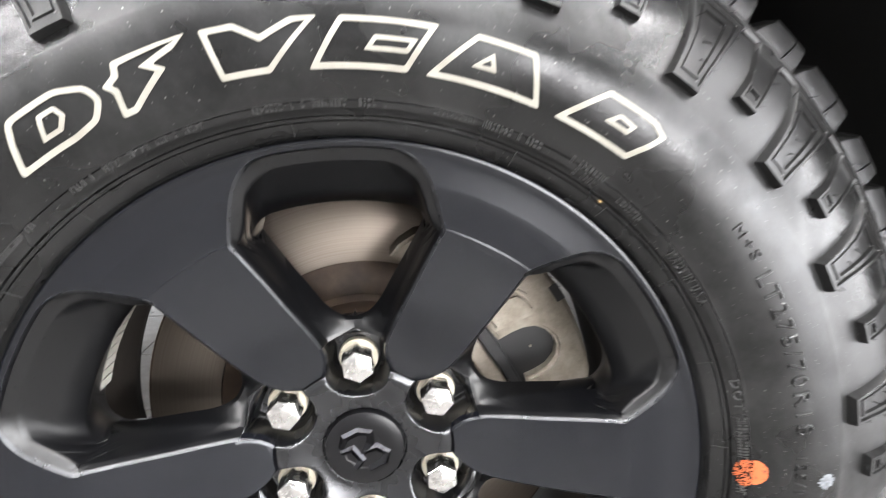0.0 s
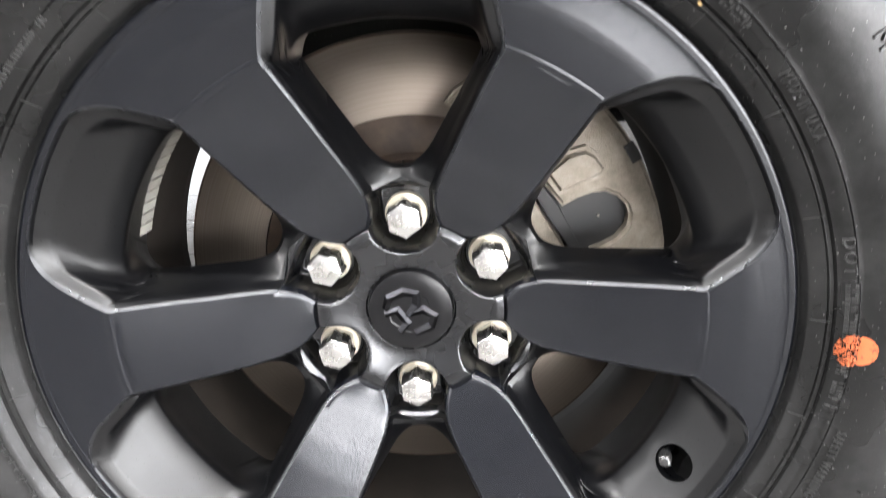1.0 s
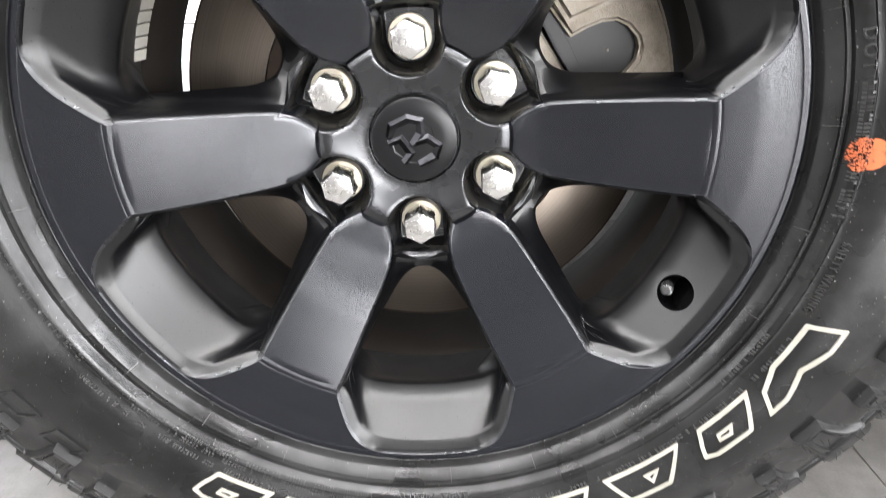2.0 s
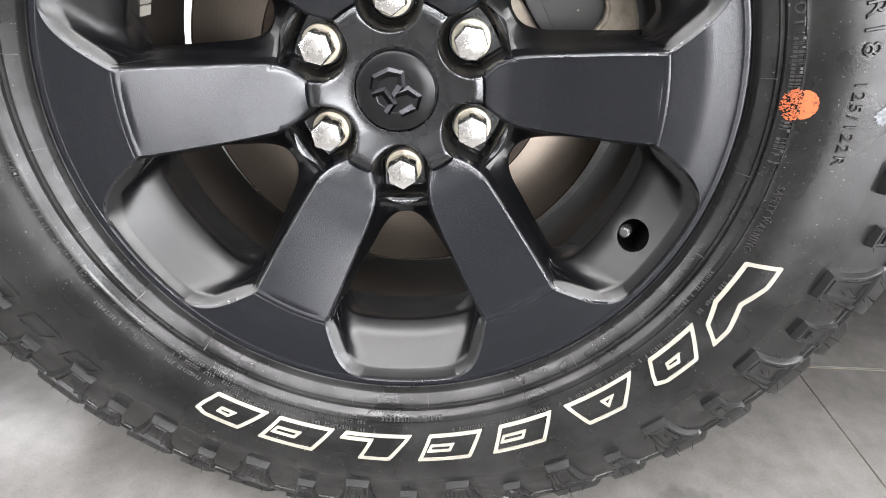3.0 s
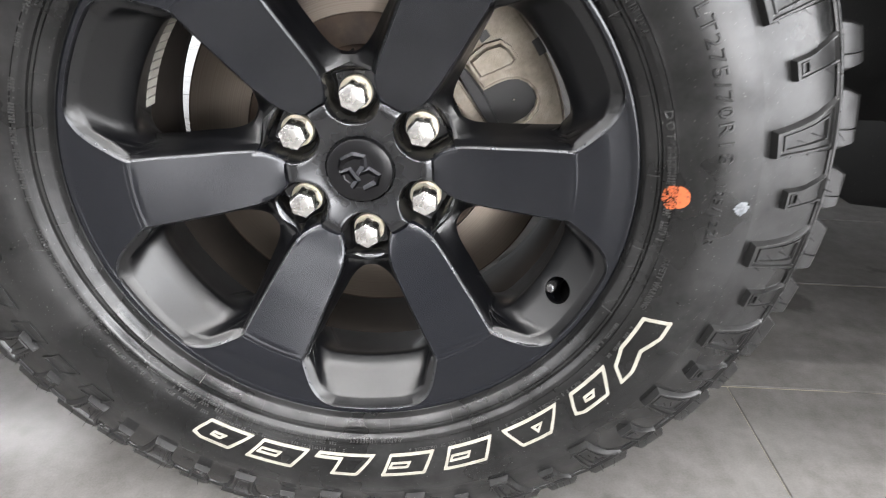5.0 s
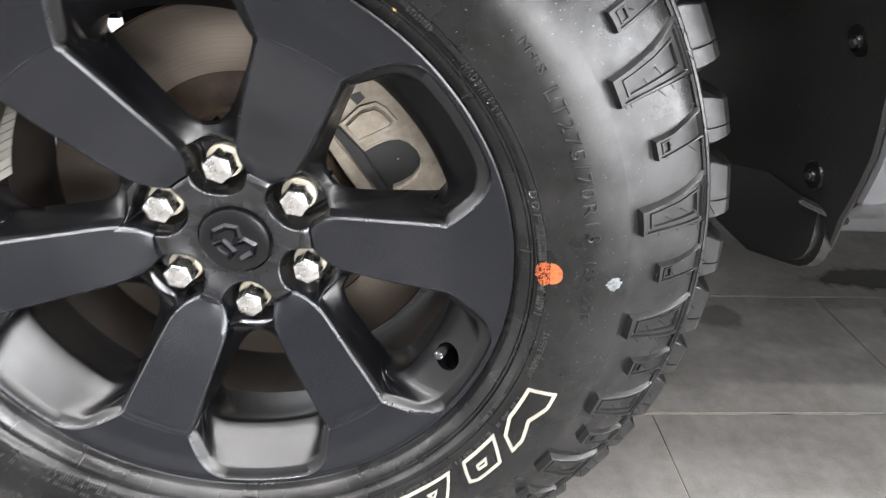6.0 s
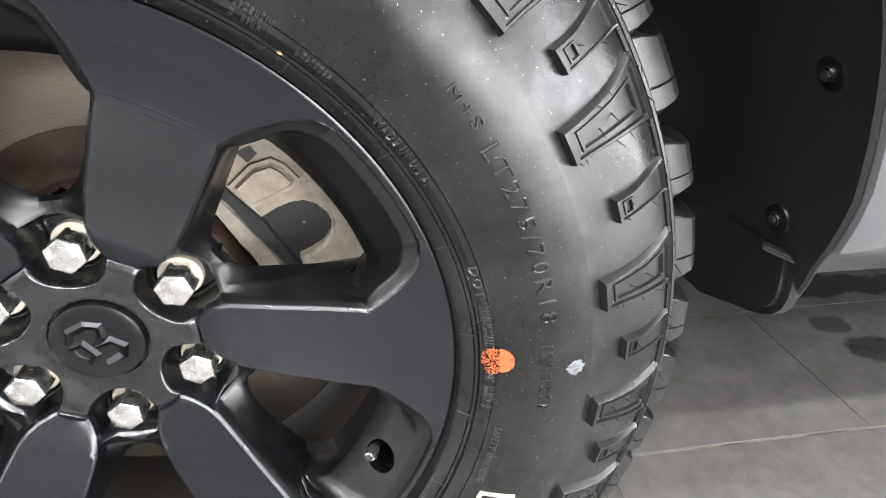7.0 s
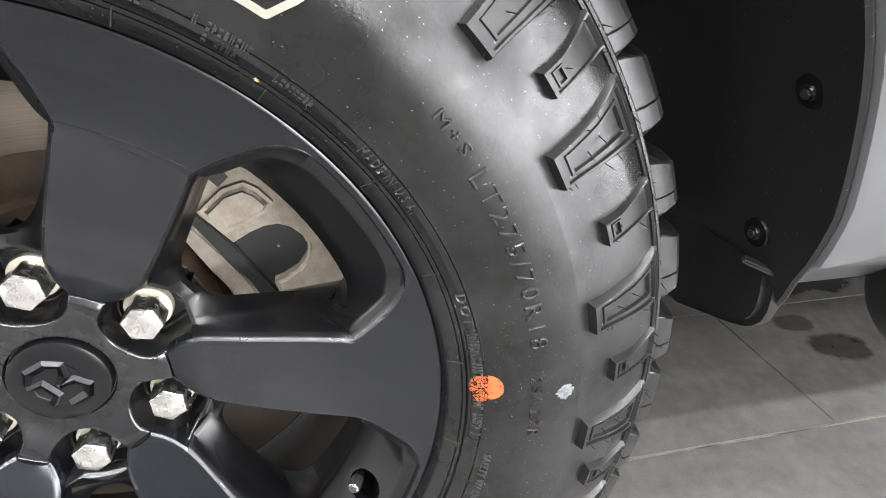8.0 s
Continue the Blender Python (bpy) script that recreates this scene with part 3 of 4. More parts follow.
# ---- tyre ----
SIDE_R = [0.236, 0.2484, 0.2492, 0.2502, 0.2574, 0.2578, 0.2583, 0.2588, 0.2594, 0.2602, 0.2606, 0.2611, 0.2632, 0.2645, 0.2660, 0.2688, 0.2692, 0.2696, 0.2710, 0.2725, 0.2746, 0.2800, 0.2850, 0.3000, 0.3150, 0.3300, 0.3315, 0.3338, 0.3450, 0.3600, 0.3750,
          0.3880, 0.3922, 0.3930, 0.3948, 0.3953, 0.3959, 0.3978, 0.3990, 0.4010, 0.4030, 0.4060, 0.4080]
SIDE_Y = [-0.050, -0.0660, -0.0722, -0.0742, -0.0791, -0.0785, -0.0800, -0.0801, -0.0803, -0.0806, -0.0799, -0.0828, -0.0845, -0.0862, -0.0875, -0.0884, -0.0876, -0.0887, -0.0890, -0.0895, -0.0905, -0.0928, -0.0950, -0.0992, -0.0998, -0.0974, -0.0969, -0.0957, -0.0921, -0.0878, -0.0825,
          -0.0750, -0.0722, -0.0732, -0.0734, -0.0727, -0.0732, -0.0724, -0.0708, -0.0662, -0.0602, -0.0522, -0.0380]


def side_y(r):
    return interp(r, SIDE_R, SIDE_Y)


TYRE = list(zip(SIDE_R, SIDE_Y)) + [(0.410, -0.01), (0.411, 0.04), (0.410, 0.09), (0.408, 0.112)] + [(r, 0.08 - y) for r, y in reversed(list(zip(SIDE_R, SIDE_Y))) if r > 0.243 and r < 0.4079]
tb = lathe(TYRE, 300)
LOW = -ZC + 0.0005


def settle(bm, m=None):
    """Flatten what would go below the floor."""
    to = turn(PHI) @ (m or Matrix())
    back = to.inverted()
    for v in bm.verts:
        w = to @ v.co
        if w.z < LOW:
            w.z = LOW
            v.co = back @ w


settle(tb)
tyre = part("tyre", tb, RUBBER, wheel, "black off-road tyre with chunky shoulder lugs", 30)


def on_side(r, a, h=0.0):
    """A point of the sidewall at radius r and angle a, raised by h along its normal."""
    d = 0.0015
    n = Vector((side_y(r + d) - side_y(r - d), -2 * d)).normalized()
    return polar(r + n.x * h, a, side_y(r) + n.y * h)


LEVELS = {0: 0.0, 1: 0.0020, 2: 0.0009, 3: 0.0032}


def block_mesh(name, rows, sides, top, drop=1.0):
    """A shoulder lug: rows of (radius, level), angles of its two sides, height; rim, groove, thin inner frame and sunk field."""
    bm = bmesh.new()
    half = [(-0.08, -1), (0.0, 0), (0.025, 0), (0.085, 0), (0.105, 1), (0.19, 1), (0.205, 2), (0.255, 2), (0.275, 3), (0.5, 3)]
    ts = half + [(1 - t, z) for t, z in reversed(half[:-1])]
    grid = []
    for i, (r, level) in enumerate(rows):
        left, right, h = interp(r, sides[0], sides[1]), interp(r, sides[0], sides[2]), interp(r, top[0], top[1])
        line = []
        for t, z in ts:
            hh = h - LEVELS[max(0, min(z, level))] * drop
            if z < 0 or i == 0:
                hh = -0.002
            elif t in (0.0, 1.0):
                hh = h - 0.0006
            line.append(bm.verts.new(on_side(r, left + (right - left) * t, hh)))
        grid.append(line)
    for a, b in zip(grid, grid[1:]):
        for k in range(len(ts) - 1):
            bm.faces.new((a[k], a[k + 1], b[k + 1], b[k]))
    return mesh_of(name, bm, RUBBER, 30)


big_block = block_mesh("shoulder_lug", [(0.3368, 0), (0.3373, 0), (0.3379, 0), (0.3402, 0), (0.3409, 1), (0.3440, 1), (0.3446, 2), (0.3464, 2), (0.3471, 3), (0.353, 3), (0.360, 3), (0.370, 3), (0.380, 3),
                                        (0.3838, 3), (0.3845, 2), (0.3860, 2), (0.3866, 1), (0.3886, 1), (0.3893, 0), (0.3925, 0), (0.3940, 0)],
                       ([0.335, 0.350, 0.370, 0.398], [1.70, 1.65, 2.05, 3.25], [-1.70, -1.80, -2.15, -2.85]),
                       ([0.335, 0.345, 0.375, 0.398], [0.0068, 0.0062, 0.0045, 0.0024]))
small_block = block_mesh("small_shoulder_lug", [(0.3535, 0), (0.3540, 0), (0.3545, 0), (0.3562, 0), (0.3568, 1), (0.3582, 1), (0.3587, 2), (0.3597, 2), (0.3602, 3), (0.3636, 3), (0.3641, 2), (0.3652, 2),
                                                (0.3658, 1), (0.370, 1), (0.380, 1), (0.3900, 1), (0.3940, 0)],
                         ([0.352, 0.366, 0.370, 0.398], [1.20, 1.10, 1.15, 1.95], [-1.20, -1.20, -1.20, -1.35]),
                         ([0.352, 0.366, 0.372, 0.398], [0.0062, 0.0052, 0.0042, 0.0022]), 0.8)


def tread_block(name, a0, a1, skew, m=None):
    """A tread lug over the shoulder, from the moulded rib on to the top of the tread: slanted ends, chamfered edge, one cut."""
    bm = bmesh.new()
    sec = [(0.3982, -0.0708), (0.4050, -0.0690), (0.4145, -0.0640), (0.4200, -0.0575), (0.4235, -0.0370), (0.4245, 0.010), (0.4075, 0.014)]
    head = [0.0, 0.25, 0.9, 1.1, 0.9, 0.8, 0.0]
    tail = [0.0, 0.05, 0.2, 0.3, 0.2, 0.2, 0.0]
    rows = []
    for i, (r, y) in enumerate(sec):
        k = i / (len(sec) - 1)
        first, last = a0 - head[i] + skew * k, a1 + tail[i] + skew * k
        row = []
        for t in (-0.04, 0.0, 0.02, 0.30, 0.66, 0.67, 0.69, 0.70, 0.98, 1.0, 1.04):
            rr, yy = r, y
            if t in (-0.04, 1.04) and i:
                rr, yy = min(r, 0.4055), max(y, -0.054)
            elif t in (0.0, 1.0):
                rr, yy = r - 0.0008 * (i > 1), y + 0.0006
            elif t in (0.67, 0.69) and 0 < i < 5:
                rr, yy = r - 0.0016, y + 0.0016
            row.append(bm.verts.new(polar(rr, first + (last - first) * t, yy)))
        rows.append(row)
    for a, b in zip(rows, rows[1:]):
        for k in range(len(a) - 1):
            bm.faces.new((a[k], a[k + 1], b[k + 1], b[k]))
    if m is not None:
        settle(bm, m)
    return mesh_of(name, bm, RUBBER, 14)


wide_tread = tread_block("tread_lug", 3.9, -2.9, -1.2)
narrow_tread = tread_block("tread_lug", 2.7, -2.5, -1.2)
BLOCKS = [52.2, 38.7, 25.1, 8.1, -7.8, -22.1, -35.9, -51.6, -67.2, -82.9, -98.5, -114.2, -129.2, -142.5]
BLOCKS += [-142.5 - 14.94 * k for k in range(1, 11)]
for k, a in enumerate(BLOCKS):
    nxt = BLOCKS[k + 1] if k + 1 < len(BLOCKS) else BLOCKS[0] - 360
    half = a + (nxt - a) * 0.5
    low = abs(((a + PHI + 90 + 180) % 360) - 180) < 24
    for data, tread, ang, span in ((big_block, wide_tread, a, (3.9, -2.9)), (small_block, narrow_tread, half, (2.7, -2.5))):
        lug = new(data.name.split(".")[0], data)
        lug.parent, lug.matrix_local = tyre, turn(ang)
        lug = new("tread_lug", tread_block("tread_lug", *span, -1.2, turn(ang)) if low else tread)
        lug.parent, lug.matrix_local = tyre, turn(ang)


hairs = bmesh.new()
rng = random.Random(4)
for a in BLOCKS:
    k = BLOCKS.index(a)
    nxt = BLOCKS[k + 1] if k + 1 < len(BLOCKS) else BLOCKS[0] - 360
    for base, spots in ((a, [(0.345, -1.7), (0.355, -1.8), (0.366, -2.0), (0.377, -2.2), (0.388, -2.6), (0.350, 1.6), (0.362, 1.8), (0.375, 2.2), (0.388, 2.8), (0.358, -0.2), (0.368, 0.2), (0.396, -1.0), (0.396, 1.6), (0.340, -1.2)]),
                        (a + (nxt - a) * 0.5, [(0.357, 0.7), (0.357, -0.8), (0.366, 0.2), (0.378, -1.2), (0.390, -1.3), (0.390, 1.6), (0.396, 0.2)])):
        for r, da in spots:
            p = on_side(r + rng.uniform(-0.002, 0.002), base + da, 0.001)
            n = (on_side(r, base + da, 0.01) - on_side(r, base + da, 0.0)).normalized()
            d = (n + Vector((rng.uniform(-0.9, 0.9), rng.uniform(-0.2, 0.2), rng.uniform(-0.9, 0.1)))).normalized()
            q = p + d * rng.uniform(0.0050, 0.0090)
            side = d.cross(Vector((0.3, 0.5, 0.8))).normalized() * 0.00044
            up = d.cross(side).normalized() * 0.00044
            lo = [hairs.verts.new(p + o) for o in (side, up, -side, -up)]
            hi = [hairs.verts.new(q + o * 0.5) for o in (side, up, -side, -up)]
            for m in range(4):
                hairs.faces.new((lo[m], lo[(m + 1) % 4], hi[(m + 1) % 4], hi[m]))
            hairs.faces.new(hi)
tagged(part("vent_hair", hairs, HAIR, tyre, "fine rubber moulding hairs"), kind="stuff")

# raised white outline shapes round the sidewall
R0, RH = 0.2890, 0.0275


def inset(poly, d):
    out = []
    n = len(poly)
    area = sum(poly[i].x * poly[(i + 1) % n].y - poly[(i + 1) % n].x * poly[i].y for i in range(n))
    sg = 1 if area > 0 else -1
    for i in range(n):
        a, b, c = poly[i - 1], poly[i], poly[(i + 1) % n]
        u, v = (b - a).normalized(), (c - b).normalized()
        nu, nv = Vector((-u.y, u.x)) * sg, Vector((-v.y, v.x)) * sg
        k = (nu + nv)
        k = k / max(0.35, k.dot(nu)) if k.length > 1e-6 else nu
        out.append(b + k * d)
    return out


def rounded(poly, r):
    out = []
    n = len(poly)
    for i in range(n):
        a, b, c = poly[i - 1], poly[i], poly[(i + 1) % n]
        d = min(r, (a - b).length * 0.4, (c - b).length * 0.4)
        p, q = b + (a - b).normalized() * d, b + (c - b).normalized() * d
        for t in (0.0, 0.33, 0.67, 1.0):
            out.append(p.lerp(b, t).lerp(b.lerp(q, t), t))
    return out


def outline_shape(points, width, mat, name, label, corner=0.0012, lift=0.0010, split=0.004):
    """A raised band along the edge of a plain shape; points of (degrees, height from 0 to 1)."""
    mid = 0.3025
    poly = [Vector((radians(a) * mid, h * RH)) for a, h in points]
    inner = rounded(inset(poly, width), corner * 0.6)
    outer = rounded(poly, corner)
    bm = bmesh.new()
    loops = []
    for line, h in ((outer, -0.0005), (outer, lift), (inner, lift), (inner, -0.0005)):
        loop = []
        for i in range(len(line)):
            a, b = outer[i], outer[(i + 1) % len(line)]
            n = max(1, int((b - a).length / split))
            for j in range(n):
                p = line[i].lerp(line[(i + 1) % len(line)], j / n)
                loop.append(bm.verts.new(on_side(R0 + p.y, math.degrees(p.x / mid), h)))
        loops.append(loop)
    n = len(loops[0])
    for a, b in zip(loops, loops[1:]):
        for k in range(n):
            bm.faces.new((a[k], a[(k + 1) % n], b[(k + 1) % n], b[k]))
    return part(name, bm, mat, tyre, label)


# plain outlines: along the sidewall from 0 to 1, across it from 0 to 1; and the small ones inside them
OUTLINES = {
    "round": ([(0, 0), (0.24, 0.98), (0.70, 1), (0.93, 0.8), (1, 0.45), (0.86, 0.1), (0.62, 0)], [(0.37, 0.28), (0.47, 0.74), (0.63, 0.74), (0.67, 0.5), (0.57, 0.28)]),
    "bolt": ([(0.02, -0.04), (0.08, 0.44), (0.0, 0.60), (0.16, 0.74), (0.20, 0.96), (1.0, 1.02), (0.84, 0.80), (0.58, 0.66), (0.70, 0.52), (0.20, -0.04)], None),
    "fork": ([(0, 0), (-0.06, 1), (0.25, 1), (0.46, 0.72), (0.76, 1), (1, 1), (0.5, 0)], None),
    "slab": ([(0, 0), (0.26, 1), (1, 1), (0.80, 0)], [(0.44, 0.36), (0.52, 0.66), (0.86, 0.66), (0.79, 0.36)]),
    "wedge": ([(0, 0), (0.34, 1), (0.82, 1), (1, 0), (0.61, 0)], [(0.35, 0.36), (0.50, 0.72), (0.56, 0.36)]),
    "flag": ([(0, 0), (0.34, 1), (0.84, 1), (1, 0.84), (0.94, 0.48), (0.82, 0)], [(0.43, 0.42), (0.53, 0.7), (0.72, 0.66), (0.68, 0.42)]),
    "block": ([(0, 0.1), (0.15, 0.85), (0.38, 1), (0.85, 1), (1, 0.8), (0.93, 0.2), (0.72, 0), (0.21, 0)], [(0.32, 0.3), (0.41, 0.7), (0.66, 0.7), (0.59, 0.3)]),
    "hook": ([(0, 0), (0.32, 1), (0.73, 1), (0.60, 0.3), (1, 0.3), (0.92, 0)], None),
    "crown": ([(0, 0.98), (0.10, 0), (0.61, 0), (0.86, 0.3), (1, 1), (0.78, 1), (0.50, 0.72), (0.24, 1)], None),
}
for kind, a0, span in (("round", 124.4, 12.4), ("bolt", 111.5, 9.6), ("fork", 100.0, 10.8), ("slab", 90.5, 13.3), ("wedge", 77.8, 13.4), ("flag", 62.4, 12.3),
                       ("block", 139.3, 12.0), ("block", 153.5, 12.0), ("block", 168.0, 11.5), ("crown", -21.6, 15.0), ("flag", -35.5, 11.6), ("wedge", -48.3, 13.3),
                       ("slab", -63.7, 12.2), ("slab", -76.5, 12.1), ("hook", -89.2, 13.1), ("slab", -103.2, 12.6), ("flag", -115.2, 11.7)):
    outer, inner = OUTLINES[kind]
    low, tall = (-0.345, 0.88) if a0 < 0 else (-0.115, 0.98)
    outline_shape([(a0 - span * u, low + tall * v) for u, v in outer], 0.0031, WHITE, "outlined_shape", "raised white outline on the sidewall", 0.0016 if kind != "round" else 0.004)
    if inner:
        outline_shape([(a0 - span * u, low + tall * v) for u, v in inner], 0.0024, WHITE, "inner_shape", "small raised white outline", 0.0010)
for k in range(8):
    a = -141.0 - 7.4 * k
    outline_shape([(a, 1.15), (a - 1.6, 2.05), (a - 5.6, 2.05), (a - 5.0, 1.15)], 0.0022, RUBBER, "embossed_shape", "black embossed outline on the sidewall", 0.0014, 0.0014)


def writing(text, a0, a1, r0, r1, lift=0.0015):
    """Raised words round the sidewall, from angle a0 to a1, tops outward."""
    cu = bpy.data.curves.new("writing", "FONT")
    cu.body, cu.extrude, cu.resolution_u, cu.space_character = text, 0.02, 2, 1.25
    cu.bevel_depth, cu.bevel_resolution, cu.offset = 0.035, 0, -0.02
    tmp = bpy.data.objects.new("writing", cu)
    scene.collection.objects.link(tmp)
    me = bpy.data.meshes.new_from_object(tmp.evaluated_get(bpy.context.evaluated_depsgraph_get()))
    bpy.data.objects.remove(tmp)
    bm = bmesh.new()
    bm.from_mesh(me)
    xs = [v.co.x for v in bm.verts]
    ys = [v.co.y for v in bm.verts]
    x0, x1, y0, y1 = min(xs), max(xs), min(ys), max(ys)
    top = max(v.co.z for v in bm.verts)
    for v in bm.verts:
        r = r0 + (r1 - r0) * (v.co.y - y0) / (y1 - y0)
        a = a0 + (a1 - a0) * (v.co.x - x0) / (x1 - x0)
        v.co = on_side(r, a, (lift if v.co.z > 0.9 * top else 0.45 * lift) if v.co.z > 0 else -0.0004)
    left = set(bm.verts)
    while left:
        group, todo = set(), [next(iter(left))]
        while todo:
            v = todo.pop()
            if v not in group:
                group.add(v)
                todo += [e.other_vert(v) for e in v.link_edges]
        left -= group
        one = bmesh.new()
        at = {v: one.verts.new(v.co) for v in bm.verts if v in group}
        for f in bm.faces:
            if f.verts[0] in group:
                one.faces.new([at[v] for v in f.verts])
        part("raised_letter", one, GLINT_RUBBER if r1 - r0 < 0.006 else RUBBER, tyre)
    bm.free()


writing("LT275/70R18", 29.7, 6.5, 0.2975, 0.3083)
writing("125/122R", 3.4, -6.8, 0.2972, 0.3042)
writing("M+S", 36.7, 31.8, 0.3010, 0.3080)
writing("MADE IN U.S.A.", 38.3, 28.7, 0.2636, 0.2684)
writing("DOT", 16.0, 11.0, 0.2638, 0.2692)
writing("SAFETY WARNING", -11.0, -21.5, 0.2738, 0.2786)
writing("RADIAL TUBELESS", -83.5, -95.0, 0.2640, 0.2682)


def side_bars(bars, name="fine_print", lift=0.0008, mat=GLINT_RUBBER, kind=""):
    bm = bmesh.new()
    for a0, a1, r0, r1 in bars:
        lo = [bm.verts.new(on_side(r, a, -0.0004)) for r, a in ((r0, a0), (r0, a1), (r1, a1), (r1, a0))]
        hi = [bm.verts.new(on_side(r, a, lift)) for r, a in ((r0, a0), (r0, a1), (r1, a1), (r1, a0))]
        bm.faces.new(hi)
        for k in range(4):
            bm.faces.new((lo[k], lo[(k + 1) % 4], hi[(k + 1) % 4], hi[k]))
    ob = part(name, bm, mat, tyre, "small raised lettering too worn to read")
    return tagged(ob, kind=kind)


def fine_print(a0, a1, r0, r1, seed):
    rng = random.Random(seed)
    out, a = [], a0
    while a > a1:
        if rng.random() < 0.16:
            a -= 0.7
            continue
        w = rng.uniform(0.22, 0.42)
        cut = rng.choice([0, 0, 1, 2])
        q = (r1 - r0) * 0.28
        if cut == 0:
            out.append((a, a - 0.12, r0, r1))
            out.append((a - 0.12, a - w, r0 if rng.random() < 0.5 else r1 - q, r0 + q if rng.random() < 0.5 else r1))
        elif cut == 1:
            out.append((a, a - w, r0, r0 + q))
            out.append((a, a - w, r1 - q, r1))
        else:
            out.append((a, a - 0.12, r0, r1))
            out.append((a - w + 0.12, a - w, r0, r1))
        a -= w + 0.22
    return out


lines = []
for n, (a0, a1, r0, r1) in enumerate([(57.5, 51.2, 0.2685, 0.2722), (57.0, 52.7, 0.2632, 0.2668), (49.1, 44.0, 0.2640, 0.2678), (76, 62, 0.2660, 0.2698), (98, 82, 0.2660, 0.2700),
                                       (122, 104, 0.2660, 0.2695), (150, 128, 0.2660, 0.2695), (178, 155, 0.2660, 0.2700),
                                       (-26, -34, 0.2765, 0.2795), (-27, -37, 0.2650, 0.2675), (-36, -62, 0.2760, 0.2790), (-64, -82, 0.2760, 0.2788), (-96, -124, 0.2760, 0.2788),
                                       (-98, -118, 0.2695, 0.2725), (-99, -140, 0.2655, 0.2682), (-120, -142, 0.2695, 0.2725), (-126, -150, 0.2760, 0.2788), (-152, -176, 0.2680, 0.2715),
                                       (9.7, -0.6, 0.2640, 0.2695), (-1.7, -8.6, 0.2640, 0.2695)]):
    lines += fine_print(a0, a1, r0, r1, n)
side_bars(lines, kind="stuff")
outline_shape([(10.3, -0.98), (10.3, -0.66), (-1.1, -0.66), (-1.1, -0.98)], 0.0006, RUBBER, "code_frame", "raised frame round the code", 0.004, 0.0006)
outline_shape([(-1.2, -0.98), (-1.2, -0.66), (-8.9, -0.66), (-8.9, -0.98)], 0.0006, RUBBER, "code_frame", "raised frame round the code", 0.004, 0.0006)


def tick(a, r0, r1):
    bm = bmesh.new()
    lo, hi = ([bm.verts.new(on_side(r, q, h)) for r, q in ((r0, 0.05), (r0, -0.05), (r1, -0.05), (r1, 0.05))] for h in (-0.0004, 0.0006))
    bm.faces.new(hi)
    for k in range(4):
        bm.faces.new((lo[k], lo[(k + 1) % 4], hi[(k + 1) % 4], hi[k]))
    return mesh_of("mould_line", bm, GLINT_RUBBER)


tick_data = tick(0, 0.2505, 0.2590), tick(0, 0.2635, 0.2690)
for k in range(24):
    for data, off in zip(tick_data, (0.0, 3.2)):
        ob = new("mould_line", data)
        ob.parent, ob.matrix_local = tyre, turn(4.0 + 15.0 * k + off)


def dab(name, mat, label, a, r, wa, wr, seed, lift, ragged=0.2):
    """A painted dot on the sidewall."""
    rng = random.Random(seed)
    bm = bmesh.new()
    n = 40
    ring = []
    for k in range(n):
        t = 2 * math.pi * k / n
        j = 1 + rng.uniform(-ragged, ragged)
        ring.append((math.cos(t) * wa * j, math.sin(t) * wr * j))
    rows = [[bm.verts.new(on_side(r + q * y, a + q * x, lift)) for x, y in ring] for q in (1.0, 0.66, 0.33)]
    for u, v in zip(rows, rows[1:]):
        for k in range(n):
            bm.faces.new((u[k], u[(k + 1) % n], v[(k + 1) % n], v[k]))
    bm.faces.new(rows[-1])
    return part(name, bm, mat, tyre, label)


bm = bmesh.new()
rng = random.Random(3)
rim_pts = [(0.2728 + 0.0083 * math.cos(t) * (1 + rng.uniform(-0.05, 0.05)), 0.7 + 2.0 * math.sin(t)) for t in [radians(-96 + 192 * k / 30) for k in range(31)]]
inner_pts = [(0.2722 + rng.uniform(-0.0004, 0.0004), a) for r, a in rim_pts]
for (p0, q0), (p1, q1) in zip(zip(rim_pts, inner_pts), list(zip(rim_pts, inner_pts))[1:]):
    bm.faces.new([bm.verts.new(on_side(r, a, 0.0003)) for r, a in (p0, p1, q1, q0)])
paint_dot = part("paint_dot", bm, ORANGE, tyre, "orange inspection paint dot")
bm = bmesh.new()
for k in range(340):
    t, u = rng.uniform(0, math.tau), math.sqrt(rng.random())
    r, a = 0.2682 + 0.0062 * u * math.cos(t), 0.7 + 2.2 * u * math.sin(t)
    wr, wa = rng.uniform(0.0002, 0.0006), rng.uniform(0.05, 0.14)
    bm.faces.new([bm.verts.new(on_side(r + x * wr, a + y * wa, 0.0009 + 0.000002 * k)) for x, y in ((-1, -0.6), (0.3, -1), (1, 0.2), (0.2, 1), (-0.8, 0.7))])
part("patchy_paint", bm, ORANGE, paint_dot, "patchy orange paint on raised lettering")
dab("sticker_scrap", PALE, "torn pale sticker scrap", -0.6, 0.3198, 1.0, 0.0058, 5, 0.0003)
TAN = material("tan_chip", (0.30, 0.20, 0.08), 0.6)
dab("stuck_chip", TAN, "tiny tan chip stuck to the bead", 50.3, 0.2596, 0.34, 0.0009, 8, 0.0007, 0.35)

